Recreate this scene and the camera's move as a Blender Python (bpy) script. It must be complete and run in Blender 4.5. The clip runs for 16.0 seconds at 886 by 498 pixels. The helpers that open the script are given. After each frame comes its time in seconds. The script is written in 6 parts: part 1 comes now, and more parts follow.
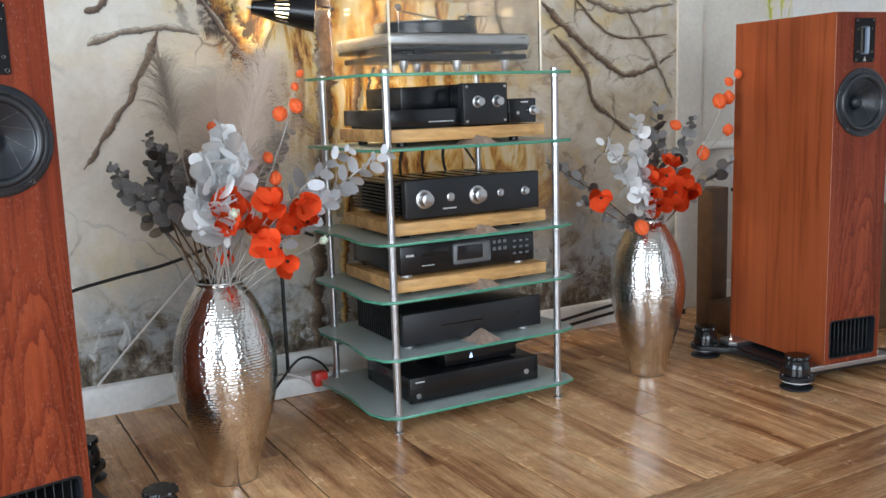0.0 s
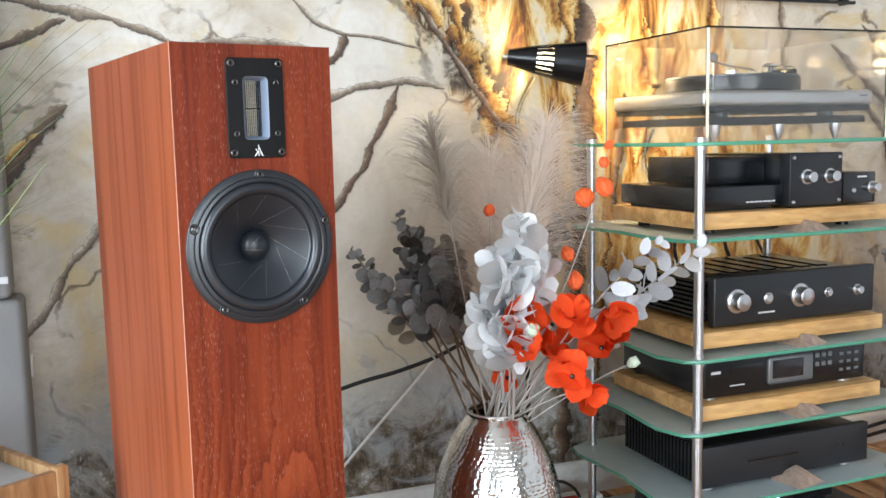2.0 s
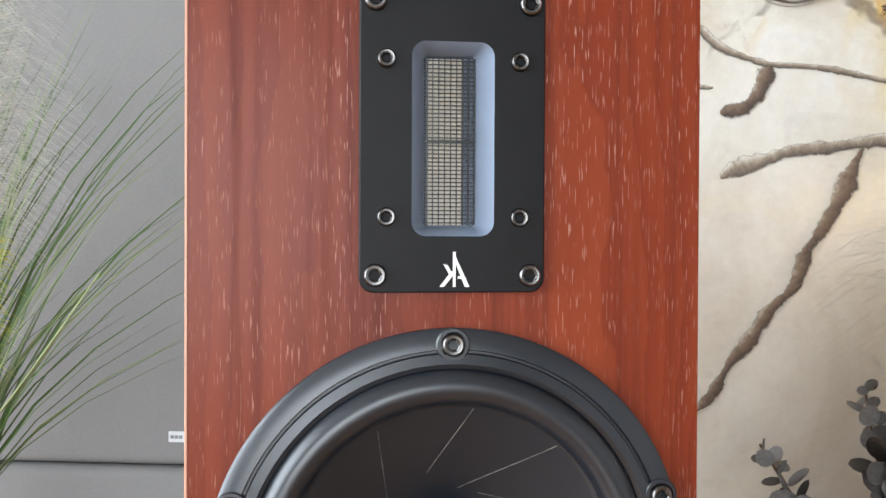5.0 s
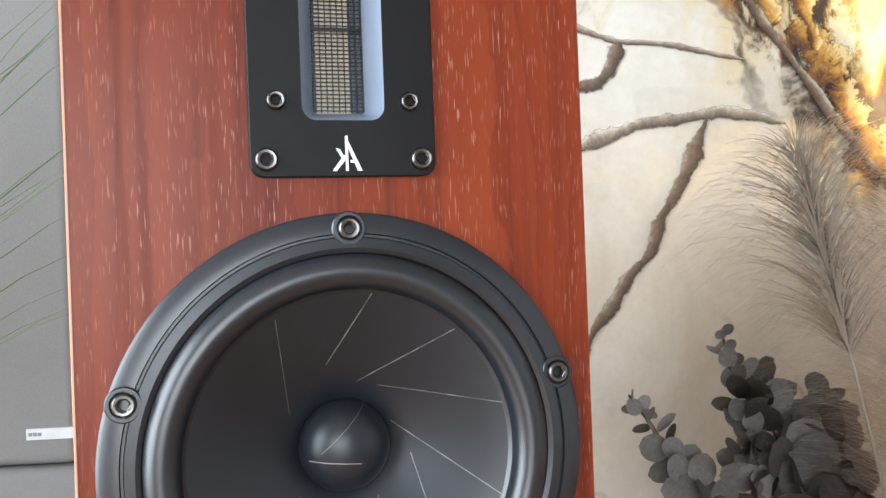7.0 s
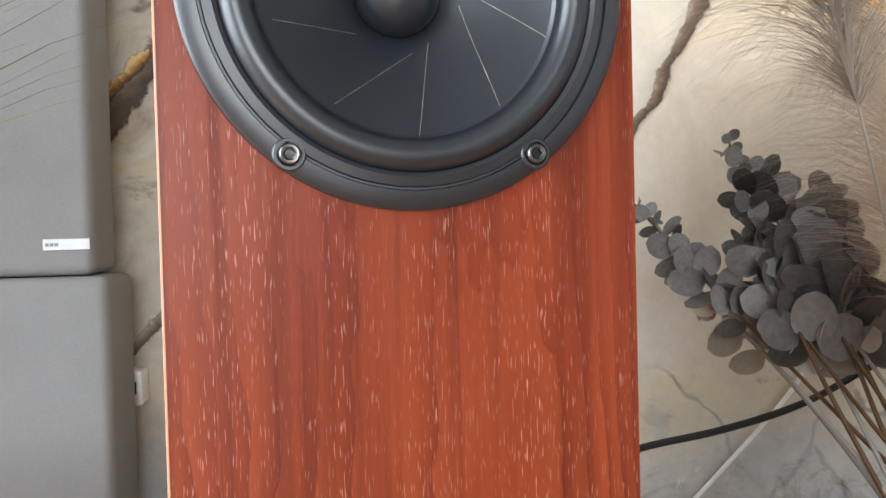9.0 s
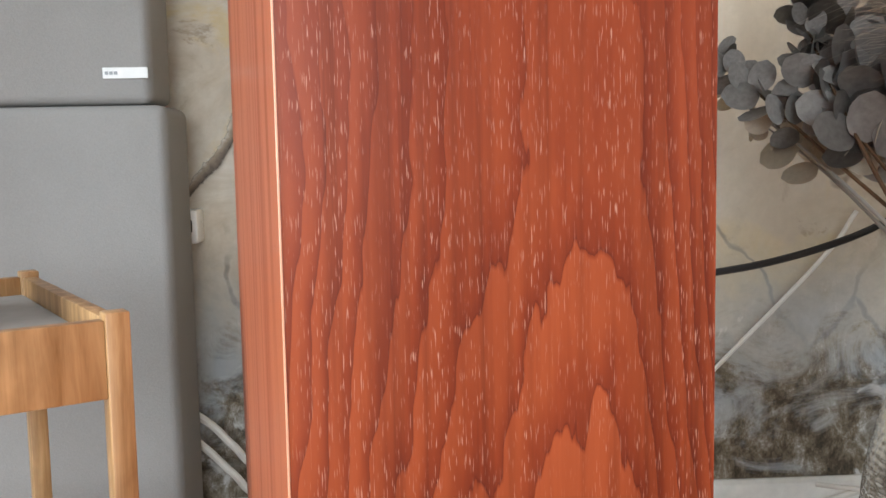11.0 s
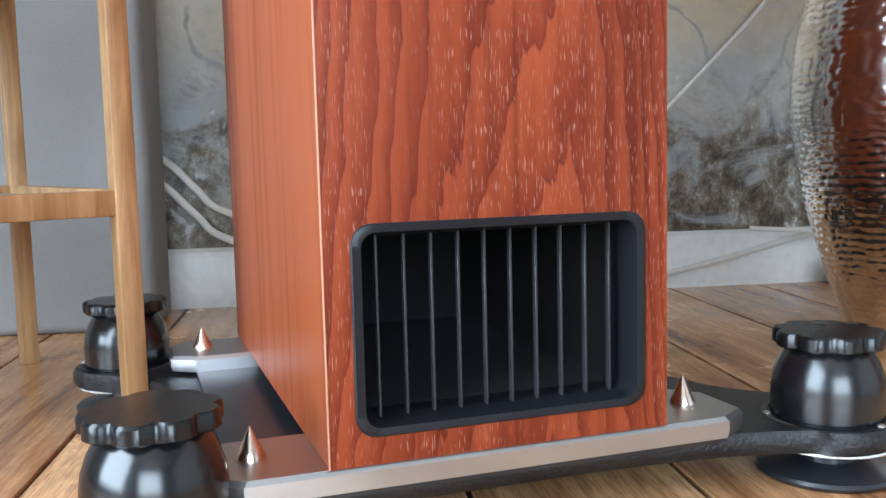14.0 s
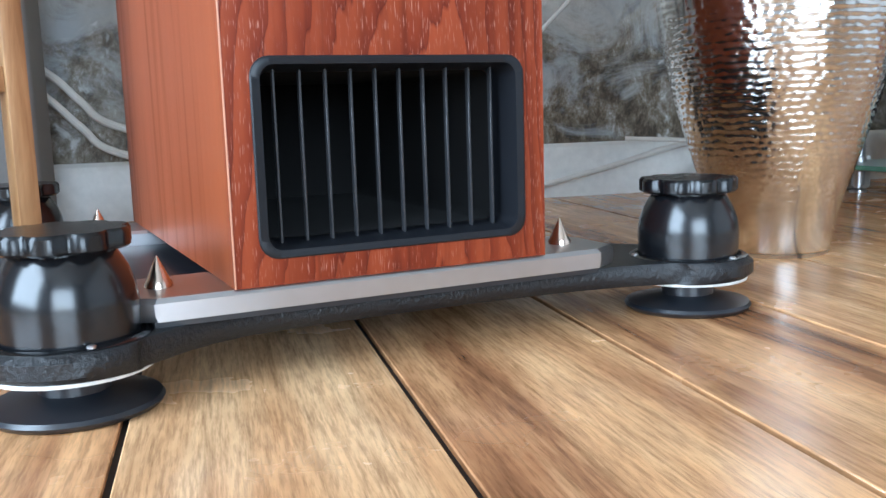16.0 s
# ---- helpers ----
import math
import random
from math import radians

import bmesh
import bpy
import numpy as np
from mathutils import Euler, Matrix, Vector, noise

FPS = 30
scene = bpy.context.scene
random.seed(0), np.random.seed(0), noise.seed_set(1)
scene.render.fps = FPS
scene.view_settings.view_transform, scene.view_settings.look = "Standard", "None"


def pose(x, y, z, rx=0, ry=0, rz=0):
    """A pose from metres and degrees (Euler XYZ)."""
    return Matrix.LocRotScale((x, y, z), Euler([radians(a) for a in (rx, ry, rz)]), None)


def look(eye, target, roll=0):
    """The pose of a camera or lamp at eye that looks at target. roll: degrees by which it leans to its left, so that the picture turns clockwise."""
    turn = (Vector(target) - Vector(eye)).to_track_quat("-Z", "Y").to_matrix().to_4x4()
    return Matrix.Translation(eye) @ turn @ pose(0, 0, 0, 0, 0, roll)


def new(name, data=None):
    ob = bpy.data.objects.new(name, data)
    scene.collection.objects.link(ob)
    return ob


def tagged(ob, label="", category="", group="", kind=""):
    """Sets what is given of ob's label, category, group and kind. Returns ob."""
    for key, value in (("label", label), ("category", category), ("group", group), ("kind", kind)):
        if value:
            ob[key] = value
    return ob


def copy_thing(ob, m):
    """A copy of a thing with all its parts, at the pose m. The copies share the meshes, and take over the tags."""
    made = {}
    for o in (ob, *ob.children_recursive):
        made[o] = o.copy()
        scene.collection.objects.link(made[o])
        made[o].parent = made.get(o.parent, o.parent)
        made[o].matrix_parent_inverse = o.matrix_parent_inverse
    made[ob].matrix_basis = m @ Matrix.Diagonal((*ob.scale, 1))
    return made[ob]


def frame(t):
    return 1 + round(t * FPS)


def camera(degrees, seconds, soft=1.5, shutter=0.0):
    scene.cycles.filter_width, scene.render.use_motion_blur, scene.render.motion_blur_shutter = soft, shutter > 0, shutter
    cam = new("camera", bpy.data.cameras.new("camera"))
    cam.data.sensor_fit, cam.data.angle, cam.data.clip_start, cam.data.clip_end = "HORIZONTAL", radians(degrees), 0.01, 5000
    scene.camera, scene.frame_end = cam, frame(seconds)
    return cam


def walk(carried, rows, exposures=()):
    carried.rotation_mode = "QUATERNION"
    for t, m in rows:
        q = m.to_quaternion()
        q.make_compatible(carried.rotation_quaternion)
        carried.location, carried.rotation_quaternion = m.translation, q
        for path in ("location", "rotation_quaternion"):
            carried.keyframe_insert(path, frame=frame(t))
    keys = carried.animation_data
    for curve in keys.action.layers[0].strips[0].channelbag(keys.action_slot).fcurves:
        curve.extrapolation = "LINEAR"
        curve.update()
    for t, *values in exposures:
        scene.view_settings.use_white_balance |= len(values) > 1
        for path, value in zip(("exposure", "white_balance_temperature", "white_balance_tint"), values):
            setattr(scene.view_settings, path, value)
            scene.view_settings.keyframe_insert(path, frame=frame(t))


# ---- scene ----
cam = camera(51.3, 16.0)
PATH = [
    (0, (0.346, 0.035, 0.902), (1.308, 1.758, 0.579), -1.8),
    (0.5, (0.352, 0.123, 0.912), (1.398, 1.8, 0.607), -2.3),
    (1, (0.28, 0.295, 0.929), (1.238, 2.027, 0.642), -2.7),
    (1.5, (0.211, 0.465, 0.95), (1.056, 2.257, 0.678), -1.6),
    (2, (0.253, 0.661, 0.984), (0.966, 2.515, 0.75), -1.3),
    (2.5, (0.337, 0.865, 1.018), (0.857, 2.789, 0.854), -1.4),
    (3, (0.363, 1.071, 1.034), (0.695, 3.04, 0.926), -0.6),
    (3.5, (0.398, 1.254, 1.024), (0.602, 3.241, 0.917), 0.2),
    (4, (0.463, 1.381, 1.0), (0.468, 3.379, 0.903), 0.3),
    (4.5, (0.489, 1.483, 0.992), (0.313, 3.474, 0.937), 0.4),
    (7, (0.473, 1.482, 0.934), (0.626, 3.476, 0.942), -2.1),
    (7.5, (0.464, 1.477, 0.897), (0.656, 3.467, 0.896), -2.4),
    (8, (0.451, 1.473, 0.849), (0.643, 3.464, 0.838), -2.4),
    (8.5, (0.445, 1.468, 0.79), (0.634, 3.459, 0.763), -1.9),
    (11, (0.407, 1.437, 0.611), (0.513, 3.425, 0.418), -1.1),
    (11.5, (0.4, 1.437, 0.554), (0.52, 3.423, 0.352), -2.5),
    (12, (0.387, 1.433, 0.497), (0.543, 3.414, 0.279), -2.8),
    (12.5, (0.38, 1.421, 0.431), (0.563, 3.4, 0.21), -2.7),
    (13, (0.373, 1.404, 0.362), (0.563, 3.383, 0.141), -2.2),
    (13.5, (0.37, 1.372, 0.297), (0.573, 3.35, 0.079), -1.9),
    (14, (0.362, 1.344, 0.234), (0.604, 3.319, 0.029), -1.4),
    (14.5, (0.35, 1.329, 0.194), (0.612, 3.299, -0.028), -1.4),
    (15, (0.344, 1.316, 0.169), (0.673, 3.274, -0.068), -1.7),
    (15.5, (0.337, 1.304, 0.159), (0.747, 3.241, -0.12), -1.9),
    (16, (0.349, 1.293, 0.164), (0.82, 3.213, -0.14), -1.8),
]
EXPOSURES = [(0, -0.50, 6000, 9), (0.6, -0.28, 5850, 8), (1.2, -0.10, 5900, 8), (3, -0.2, 6400, 11), (8, 0.07, 6400, 10), (11, 0.13, 6550, 9),
             (12.5, 0.17, 6450, 7), (14, 0.22, 5750, 6), (16, 0.12, 5450, 5)]
LAMP_WATTS = 30
walk(cam, [(t, look(eye, target, roll)) for t, eye, target, roll in PATH], EXPOSURES)

# ---- world and light: daylight from windows behind and to the side, one warm lamp ----
world = bpy.data.worlds.new("sky")
scene.world = world
world.use_nodes = True
wn = world.node_tree
sky = wn.nodes.new("ShaderNodeTexSky")
sky.sky_type = "NISHITA"
sky.sun_disc = False
sky.sun_elevation = radians(38)
sky.sun_rotation = radians(200)
wn.links.new(sky.outputs[0], wn.nodes["Background"].inputs[0])
wn.nodes["Background"].inputs[1].default_value = 0.12


def area_light(name, m, w, h, watts, colour):
    data = bpy.data.lights.new(name, "AREA")
    data.shape, data.size, data.size_y, data.energy, data.color = "RECTANGLE", w, h, watts, colour
    ob = new(name, data)
    ob.matrix_world = m
    return ob


# room: mural wall at y = WALL, floor at z = 0
WALL, X0, X1, Y0, ROOF = 2.842, -1.5, 3.68, -2.6, 2.6
area_light("daylight_back_window", look((0.5, Y0 - 0.02, 1.2), (0.5, 2, 0.9)), 2.6, 1.9, 150, (0.86, 0.94, 1.0))
area_light("daylight_side_window", look((X0 - 0.02, 0.5, 1.25), (2, 0.6, 0.3)), 2.2, 2.0, 165, (0.84, 0.93, 1.0))


# ---- materials ----
def mat(name):
    m = bpy.data.materials.new(name)
    m.use_nodes = True
    return m, m.node_tree, m.node_tree.nodes["Principled BSDF"]


def node(nt, kind, **props):
    n = nt.nodes.new("ShaderNode" + kind)
    for k, v in props.items():
        if k in n.inputs:
            n.inputs[k].default_value = v
    return n


def ramp(nt, src, stops):
    r = nt.nodes.new("ShaderNodeValToRGB")
    el = r.color_ramp.elements
    while len(el) < len(stops):
        el.new(0.5)
    for e, (p, c) in zip(el, stops):
        e.position = p
        e.color = (*c, 1) if len(c) == 3 else c
    nt.links.new(src, r.inputs[0])
    return r.outputs[0]


def coords(nt, scale=(1, 1, 1), loc=(0, 0, 0), rot=(0, 0, 0)):
    tc = nt.nodes.new("ShaderNodeTexCoord")
    mp = nt.nodes.new("ShaderNodeMapping")
    mp.inputs["Scale"].default_value = scale
    mp.inputs["Location"].default_value = loc
    mp.inputs["Rotation"].default_value = rot
    nt.links.new(tc.outputs["Object"], mp.inputs[0])
    return mp.outputs[0]


def tex(nt, vec, scale=5, detail=4, rough=0.55, distort=0.0):
    n = node(nt, "TexNoise", Scale=scale, Detail=detail, Roughness=rough, Distortion=distort)
    nt.links.new(vec, n.inputs["Vector"])
    return n.outputs[0]


def mixc(nt, fac, a, b, blend="MIX"):
    m = nt.nodes.new("ShaderNodeMix")
    m.data_type, m.blend_type = "RGBA", blend
    for s, v in ((m.inputs[0], fac), (m.inputs[6], a), (m.inputs[7], b)):
        if isinstance(v, (int, float)):
            s.default_value = v
        elif isinstance(v, tuple):
            s.default_value = (*v, 1)
        else:
            nt.links.new(v, s)
    return m.outputs[2]


def calc(nt, op, a, b=0.0):
    m = nt.nodes.new("ShaderNodeMath")
    m.operation = op
    for s, v in zip(m.inputs, (a, b)):
        if isinstance(v, (int, float)):
            s.default_value = v
        else:
            nt.links.new(v, s)
    return m.outputs[0]


def bump(nt, bsdf, height, strength=0.2, dist=0.002):
    b = node(nt, "Bump", Strength=strength, Distance=dist)
    nt.links.new(height, b.inputs["Height"])
    nt.links.new(b.outputs[0], bsdf.inputs["Normal"])


def plain(name, colour, rough=0.5, metal=0.0, vary=0.12, grain=60.0, relief=0.0, coat=0.0, trans=0.0, spec=0.5):
    """A material of one colour with fine and coarse variation, and optional relief."""
    m, nt, b = mat(name)
    v = coords(nt)
    fine = tex(nt, v, grain, 5)
    coarse = tex(nt, v, 7, 3)
    dark = tuple(c * (1 - vary) for c in colour)
    light = tuple(min(1, c * (1 + vary)) for c in colour)
    c1 = ramp(nt, fine, [(0.3, dark), (0.7, light)])
    c2 = mixc(nt, 0.5, c1, ramp(nt, coarse, [(0.3, dark), (0.7, light)]))
    nt.links.new(c2, b.inputs["Base Color"])
    rr = nt.nodes.new("ShaderNodeMapRange")
    rr.inputs[3].default_value, rr.inputs[4].default_value = max(0.02, rough - 0.06), min(1, rough + 0.08)
    nt.links.new(coarse, rr.inputs[0])
    nt.links.new(rr.outputs[0], b.inputs["Roughness"])
    b.inputs["Metallic"].default_value = metal
    b.inputs["Specular IOR Level"].default_value = spec
    b.inputs["Coat Weight"].default_value = coat
    b.inputs["Transmission Weight"].default_value = trans
    if relief:
        bump(nt, b, fine, relief, 0.001)
    return m


def veneer():
    """Red-stained walnut veneer: stepped cathedral arches low down, straight grain above, open pores with painted pale
    glints.
    """
    m, nt, b = mat("red_walnut_veneer")
    tc = nt.nodes.new("ShaderNodeTexCoord")
    sep = nt.nodes.new("ShaderNodeSeparateXYZ")
    nt.links.new(tc.outputs["Object"], sep.inputs[0])
    z = sep.outputs[2]
    u = calc(nt, "ADD", sep.outputs[0], calc(nt, "MULTIPLY", sep.outputs[1], 0.45))
    comb = nt.nodes.new("ShaderNodeCombineXYZ")
    nt.links.new(u, comb.inputs[0])
    nt.links.new(z, comb.inputs[2])

    def mapped(scale, loc=(0, 0, 0)):
        mp = nt.nodes.new("ShaderNodeMapping")
        mp.inputs["Scale"].default_value = scale
        mp.inputs["Location"].default_value = loc
        nt.links.new(comb.outputs[0], mp.inputs[0])
        return mp.outputs[0]
    front = calc(nt, "LESS_THAN", sep.outputs[1], 0.003)
    # arches: wide shoulders to one side of the crown, steep on the other
    du = calc(nt, "SUBTRACT", u, 0.040)
    left = calc(nt, "MINIMUM", du, 0.0)
    right = calc(nt, "MAXIMUM", du, 0.0)
    q = calc(nt, "ADD", calc(nt, "MULTIPLY", calc(nt, "MULTIPLY", left, left), 38.0), calc(nt, "MULTIPLY", calc(nt, "MULTIPLY", right, right), 120.0))
    zs = calc(nt, "SUBTRACT", z, calc(nt, "MULTIPLY", calc(nt, "MAXIMUM", calc(nt, "SUBTRACT", z, 0.60), 0.0), 0.93))
    warp = tex(nt, mapped((14, 1, 3.2), (0.7, 0, 0.2)), 1, 4, 0.6)
    jag = tex(nt, mapped((150, 1, 9)), 1, 3, 0.6)
    ph = calc(nt, "MULTIPLY", calc(nt, "ADD", q, zs), 8.5)
    ph = calc(nt, "ADD", ph, calc(nt, "MULTIPLY", warp, 4.2))
    ph = calc(nt, "ADD", ph, calc(nt, "MULTIPLY", jag, 0.3))
    saw = calc(nt, "FRACT", ph)
    figure = ramp(nt, saw, [(0.0, (0.095, 0.014, 0.007)), (0.03, (0.14, 0.022, 0.009)), (0.25, (0.18, 0.030, 0.011)), (0.60, (0.225, 0.043, 0.015)), (0.96, (0.24, 0.047, 0.017)), (1.0, (0.15, 0.024, 0.009))])
    stripes = ramp(nt, tex(nt, mapped((75, 1, 1.4)), 1, 4, 0.62, 0.4), [(0.33, (0.66, 0.58, 0.54)), (0.5, (1, 1, 1)), (0.72, (1.12, 1.15, 1.15))])
    tone = ramp(nt, tex(nt, mapped((11, 1, 1.3), (3, 0, 0)), 1, 2), [(0.32, (0.66, 0.56, 0.54)), (0.5, (0.96, 0.94, 0.94)), (0.66, (1.16, 1.2, 1.2))])
    calm = ramp(nt, z, [(0.56, (0, 0, 0)), (0.72, (0.7, 0.7, 0.7))])
    figure = mixc(nt, calm, figure, (0.185, 0.032, 0.012))
    c = mixc(nt, 1.0, figure, stripes, "MULTIPLY")
    c = mixc(nt, 0.9, c, tone, "MULTIPLY")
    # the sides are a plainer, straight-grained and more orange leaf
    plainer = mixc(nt, 0.55, mixc(nt, 1.0, (0.30, 0.070, 0.022), stripes, "MULTIPLY"), tone, "MULTIPLY")
    c = mixc(nt, front, plainer, c)
    zone = ramp(nt, tex(nt, mapped((30, 1, 3), (1, 0, 2)), 1, 3), [(0.40, (0.12, 0.12, 0.12)), (0.58, (1, 1, 1))])
    early = ramp(nt, saw, [(0.0, (1, 1, 1)), (0.6, (0.75, 0.75, 0.75)), (0.9, (0.4, 0.4, 0.4))])
    pores = ramp(nt, tex(nt, mapped((1500, 1, 95)), 1, 1, 0.5), [(0.62, (0, 0, 0)), (0.70, (1, 1, 1))])
    pf = calc(nt, "MULTIPLY", calc(nt, "MULTIPLY", pores, zone), calc(nt, "MULTIPLY", early, calc(nt, "ADD", calc(nt, "MULTIPLY", front, 0.9), 0.06)))
    # lacquer glints at the pores, painted as a pale pinkish colour
    c = mixc(nt, calc(nt, "MULTIPLY", pf, 0.8), c, (0.52, 0.27, 0.20))
    nt.links.new(c, b.inputs["Base Color"])
    nt.links.new(ramp(nt, stripes, [(0.6, (0.40, 0.40, 0.40)), (1.0, (0.30, 0.30, 0.30))]), b.inputs["Roughness"])
    b.inputs["Specular IOR Level"].default_value = 0.2
    bump(nt, b, calc(nt, "SUBTRACT", 0.5, calc(nt, "MULTIPLY", pores, 0.5)), 0.16, 0.0006)
    return m


def floor_wood(name, along, pale=1.0):
    """Oiled hardwood boards with dark streaks; along: the axis of the grain."""
    m, nt, b = mat(name)
    info = nt.nodes.new("ShaderNodeObjectInfo")
    s1 = (16, 1.3, 20) if along == "y" else (1.3, 16, 20)
    s2 = (480, 34, 60) if along == "y" else (34, 480, 60)
    add = nt.nodes.new("ShaderNodeVectorMath")
    add.operation = "ADD"
    tc = nt.nodes.new("ShaderNodeTexCoord")
    shift = calc(nt, "MULTIPLY", info.outputs["Random"], 37.0)
    comb = nt.nodes.new("ShaderNodeCombineXYZ")
    for i in range(3):
        nt.links.new(shift, comb.inputs[i])
    nt.links.new(tc.outputs["Object"], add.inputs[0])
    nt.links.new(comb.outputs[0], add.inputs[1])

    def mapped(s):
        mp = nt.nodes.new("ShaderNodeMapping")
        mp.inputs["Scale"].default_value = s
        nt.links.new(add.outputs[0], mp.inputs[0])
        return mp.outputs[0]
    streak = tex(nt, mapped(s1), 1, 5, 0.6, 0.6)
    fibre = tex(nt, mapped(s2), 1, 4, 0.65)
    patch = tex(nt, mapped((9, 9, 9)), 1, 4, 0.6)
    fine = tex(nt, mapped((150, 7, 30) if along == "y" else (7, 150, 30)), 1, 5, 0.66, 0.3)
    c = ramp(nt, streak, [(0.28, (0.14, 0.06, 0.028)), (0.37, (0.40, 0.205, 0.10)), (0.5, (0.68, 0.41, 0.21)), (0.72, (0.86, 0.61, 0.36))])
    c = mixc(nt, 0.8, c, ramp(nt, fine, [(0.33, (0.6, 0.55, 0.5)), (0.45, (0.94, 0.92, 0.9)), (0.7, (1.14, 1.12, 1.1))]), "MULTIPLY")
    c = mixc(nt, 0.5, c, ramp(nt, fibre, [(0.36, (0.42, 0.36, 0.31)), (0.56, (1.1, 1.08, 1.04))]), "MULTIPLY")
    c = mixc(nt, 0.6, c, ramp(nt, patch, [(0.3, (0.66, 0.6, 0.56)), (0.65, (1.15, 1.13, 1.1))]), "MULTIPLY")
    rnd = ramp(nt, info.outputs["Random"], [(0.0, (0.80, 0.72, 0.64)), (0.5, (1.0, 0.95, 0.90)), (1.0, (1.18, 1.15, 1.1))])
    c = mixc(nt, 0.9, c, rnd, "MULTIPLY")
    c = mixc(nt, 1.0, c, (pale, pale, pale), "MULTIPLY")
    nt.links.new(c, b.inputs["Base Color"])
    nt.links.new(ramp(nt, patch, [(0.3, (0.17, 0.17, 0.17)), (0.7, (0.30, 0.30, 0.30))]), b.inputs["Roughness"])
    bump(nt, b, fibre, 0.2, 0.0006)
    return m


def mural_paper():
    """Printed wallpaper: pale cracked bark in cream and ochre, an amber trunk, a grey-blue meadow at the foot."""
    m, nt, b = mat("mural_wallpaper")
    tc = nt.nodes.new("ShaderNodeTexCoord")
    sep = nt.nodes.new("ShaderNodeSeparateXYZ")
    nt.links.new(tc.outputs["Object"], sep.inputs[0])
    v = coords(nt)

    def step(src, a, z0, lo=0.0, hi=1.0):
        r = nt.nodes.new("ShaderNodeMapRange")
        r.interpolation_type = "SMOOTHSTEP"
        for i, val in ((1, a), (2, z0), (3, lo), (4, hi)):
            r.inputs[i].default_value = val
        nt.links.new(src, r.inputs[0])
        return r.outputs[0]
    n1 = tex(nt, v, 2.3, 7, 0.62, 0.9)
    n2 = tex(nt, coords(nt, (1, 1, 1.3), (2, 0, 5)), 6.5, 7, 0.66, 1.6)
    n3 = tex(nt, v, 70, 5, 0.7)
    n4 = tex(nt, coords(nt, (1, 1, 1.1), (7, 0, 1)), 3.4, 5, 0.6, 1.0)
    c = ramp(nt, n1, [(0.27, (0.40, 0.31, 0.21)), (0.40, (0.62, 0.54, 0.43)), (0.52, (0.76, 0.71, 0.62)), (0.66, (0.86, 0.83, 0.77))])
    c = mixc(nt, 0.75, c, ramp(nt, n2, [(0.30, (0.50, 0.40, 0.30)), (0.42, (0.86, 0.80, 0.72)), (0.55, (1.02, 1.0, 0.98)), (0.7, (1.06, 1.08, 1.12))]), "MULTIPLY")
    c = mixc(nt, calc(nt, "MULTIPLY", step(n4, 0.50, 0.62), 0.75), c, (0.76, 0.60, 0.30))
    c = mixc(nt, calc(nt, "MULTIPLY", step(tex(nt, coords(nt, (1, 1, 1.6), (3, 0, 9)), 4.2, 6, 0.7, 1.8), 0.60, 0.68), 0.55), c, (0.30, 0.19, 0.10))
    # thin cracks between plates
    wob = node(nt, "TexNoise", Scale=3.0, Detail=5.0)
    nt.links.new(v, wob.inputs["Vector"])
    mv = nt.nodes.new("ShaderNodeMix")
    mv.data_type = "VECTOR"
    mv.inputs[0].default_value = 0.32
    nt.links.new(v, mv.inputs[4])
    nt.links.new(wob.outputs["Color"], mv.inputs[5])
    vo = nt.nodes.new("ShaderNodeTexVoronoi")
    vo.feature = "DISTANCE_TO_EDGE"
    vo.inputs["Scale"].default_value = 3.6
    nt.links.new(mv.outputs[1], vo.inputs["Vector"])
    crack = calc(nt, "MULTIPLY", step(vo.outputs["Distance"], 0.022, 0.004), step(n4, 0.42, 0.56))
    c = mixc(nt, calc(nt, "MULTIPLY", crack, 0.8), c, (0.13, 0.085, 0.05))
    # amber bark zone in upright streaks
    slant = calc(nt, "ADD", sep.outputs[0], calc(nt, "MULTIPLY", calc(nt, "SUBTRACT", sep.outputs[2], 1.1), 0.62))
    zone = step(calc(nt, "ABSOLUTE", calc(nt, "SUBTRACT", slant, 1.66)), 0.56, 0.34)
    bark_n = tex(nt, coords(nt, (5.5, 1, 1.7), (0, 0, 0), (0, radians(-16), 0)), 1.7, 7, 0.66, 1.8)
    bark = ramp(nt, bark_n, [(0.30, (0.035, 0.018, 0.01)), (0.38, (0.20, 0.075, 0.018)), (0.44, (0.52, 0.25, 0.05)), (0.50, (0.74, 0.52, 0.18)), (0.56, (0.84, 0.72, 0.46)), (0.66, (0.82, 0.77, 0.66)), (0.78, (0.50, 0.43, 0.34))])
    c = mixc(nt, calc(nt, "MULTIPLY", zone, step(sep.outputs[2], 0.2, 0.7, 0.2, 1.0)), c, bark)
    # amber pebbles along the slanting border of the bark
    pv = nt.nodes.new("ShaderNodeTexVoronoi")
    pv.inputs["Scale"].default_value = 13.0
    pw = nt.nodes.new("ShaderNodeMix")
    pw.data_type = "VECTOR"
    pw.inputs[0].default_value = 0.12
    nt.links.new(coords(nt, (1.25, 1, 0.7), (0, 0, 0), (0, radians(32), 0)), pw.inputs[4])
    nt.links.new(wob.outputs["Color"], pw.inputs[5])
    nt.links.new(pw.outputs[1], pv.inputs["Vector"])
    peb = ramp(nt, calc(nt, "ADD", pv.outputs["Distance"], calc(nt, "MULTIPLY", calc(nt, "SUBTRACT", n3, 0.5), 0.35)), [(0.12, (0.80, 0.52, 0.16)), (0.30, (0.50, 0.23, 0.045)), (0.46, (0.20, 0.085, 0.02)), (0.60, (0.05, 0.025, 0.012))])
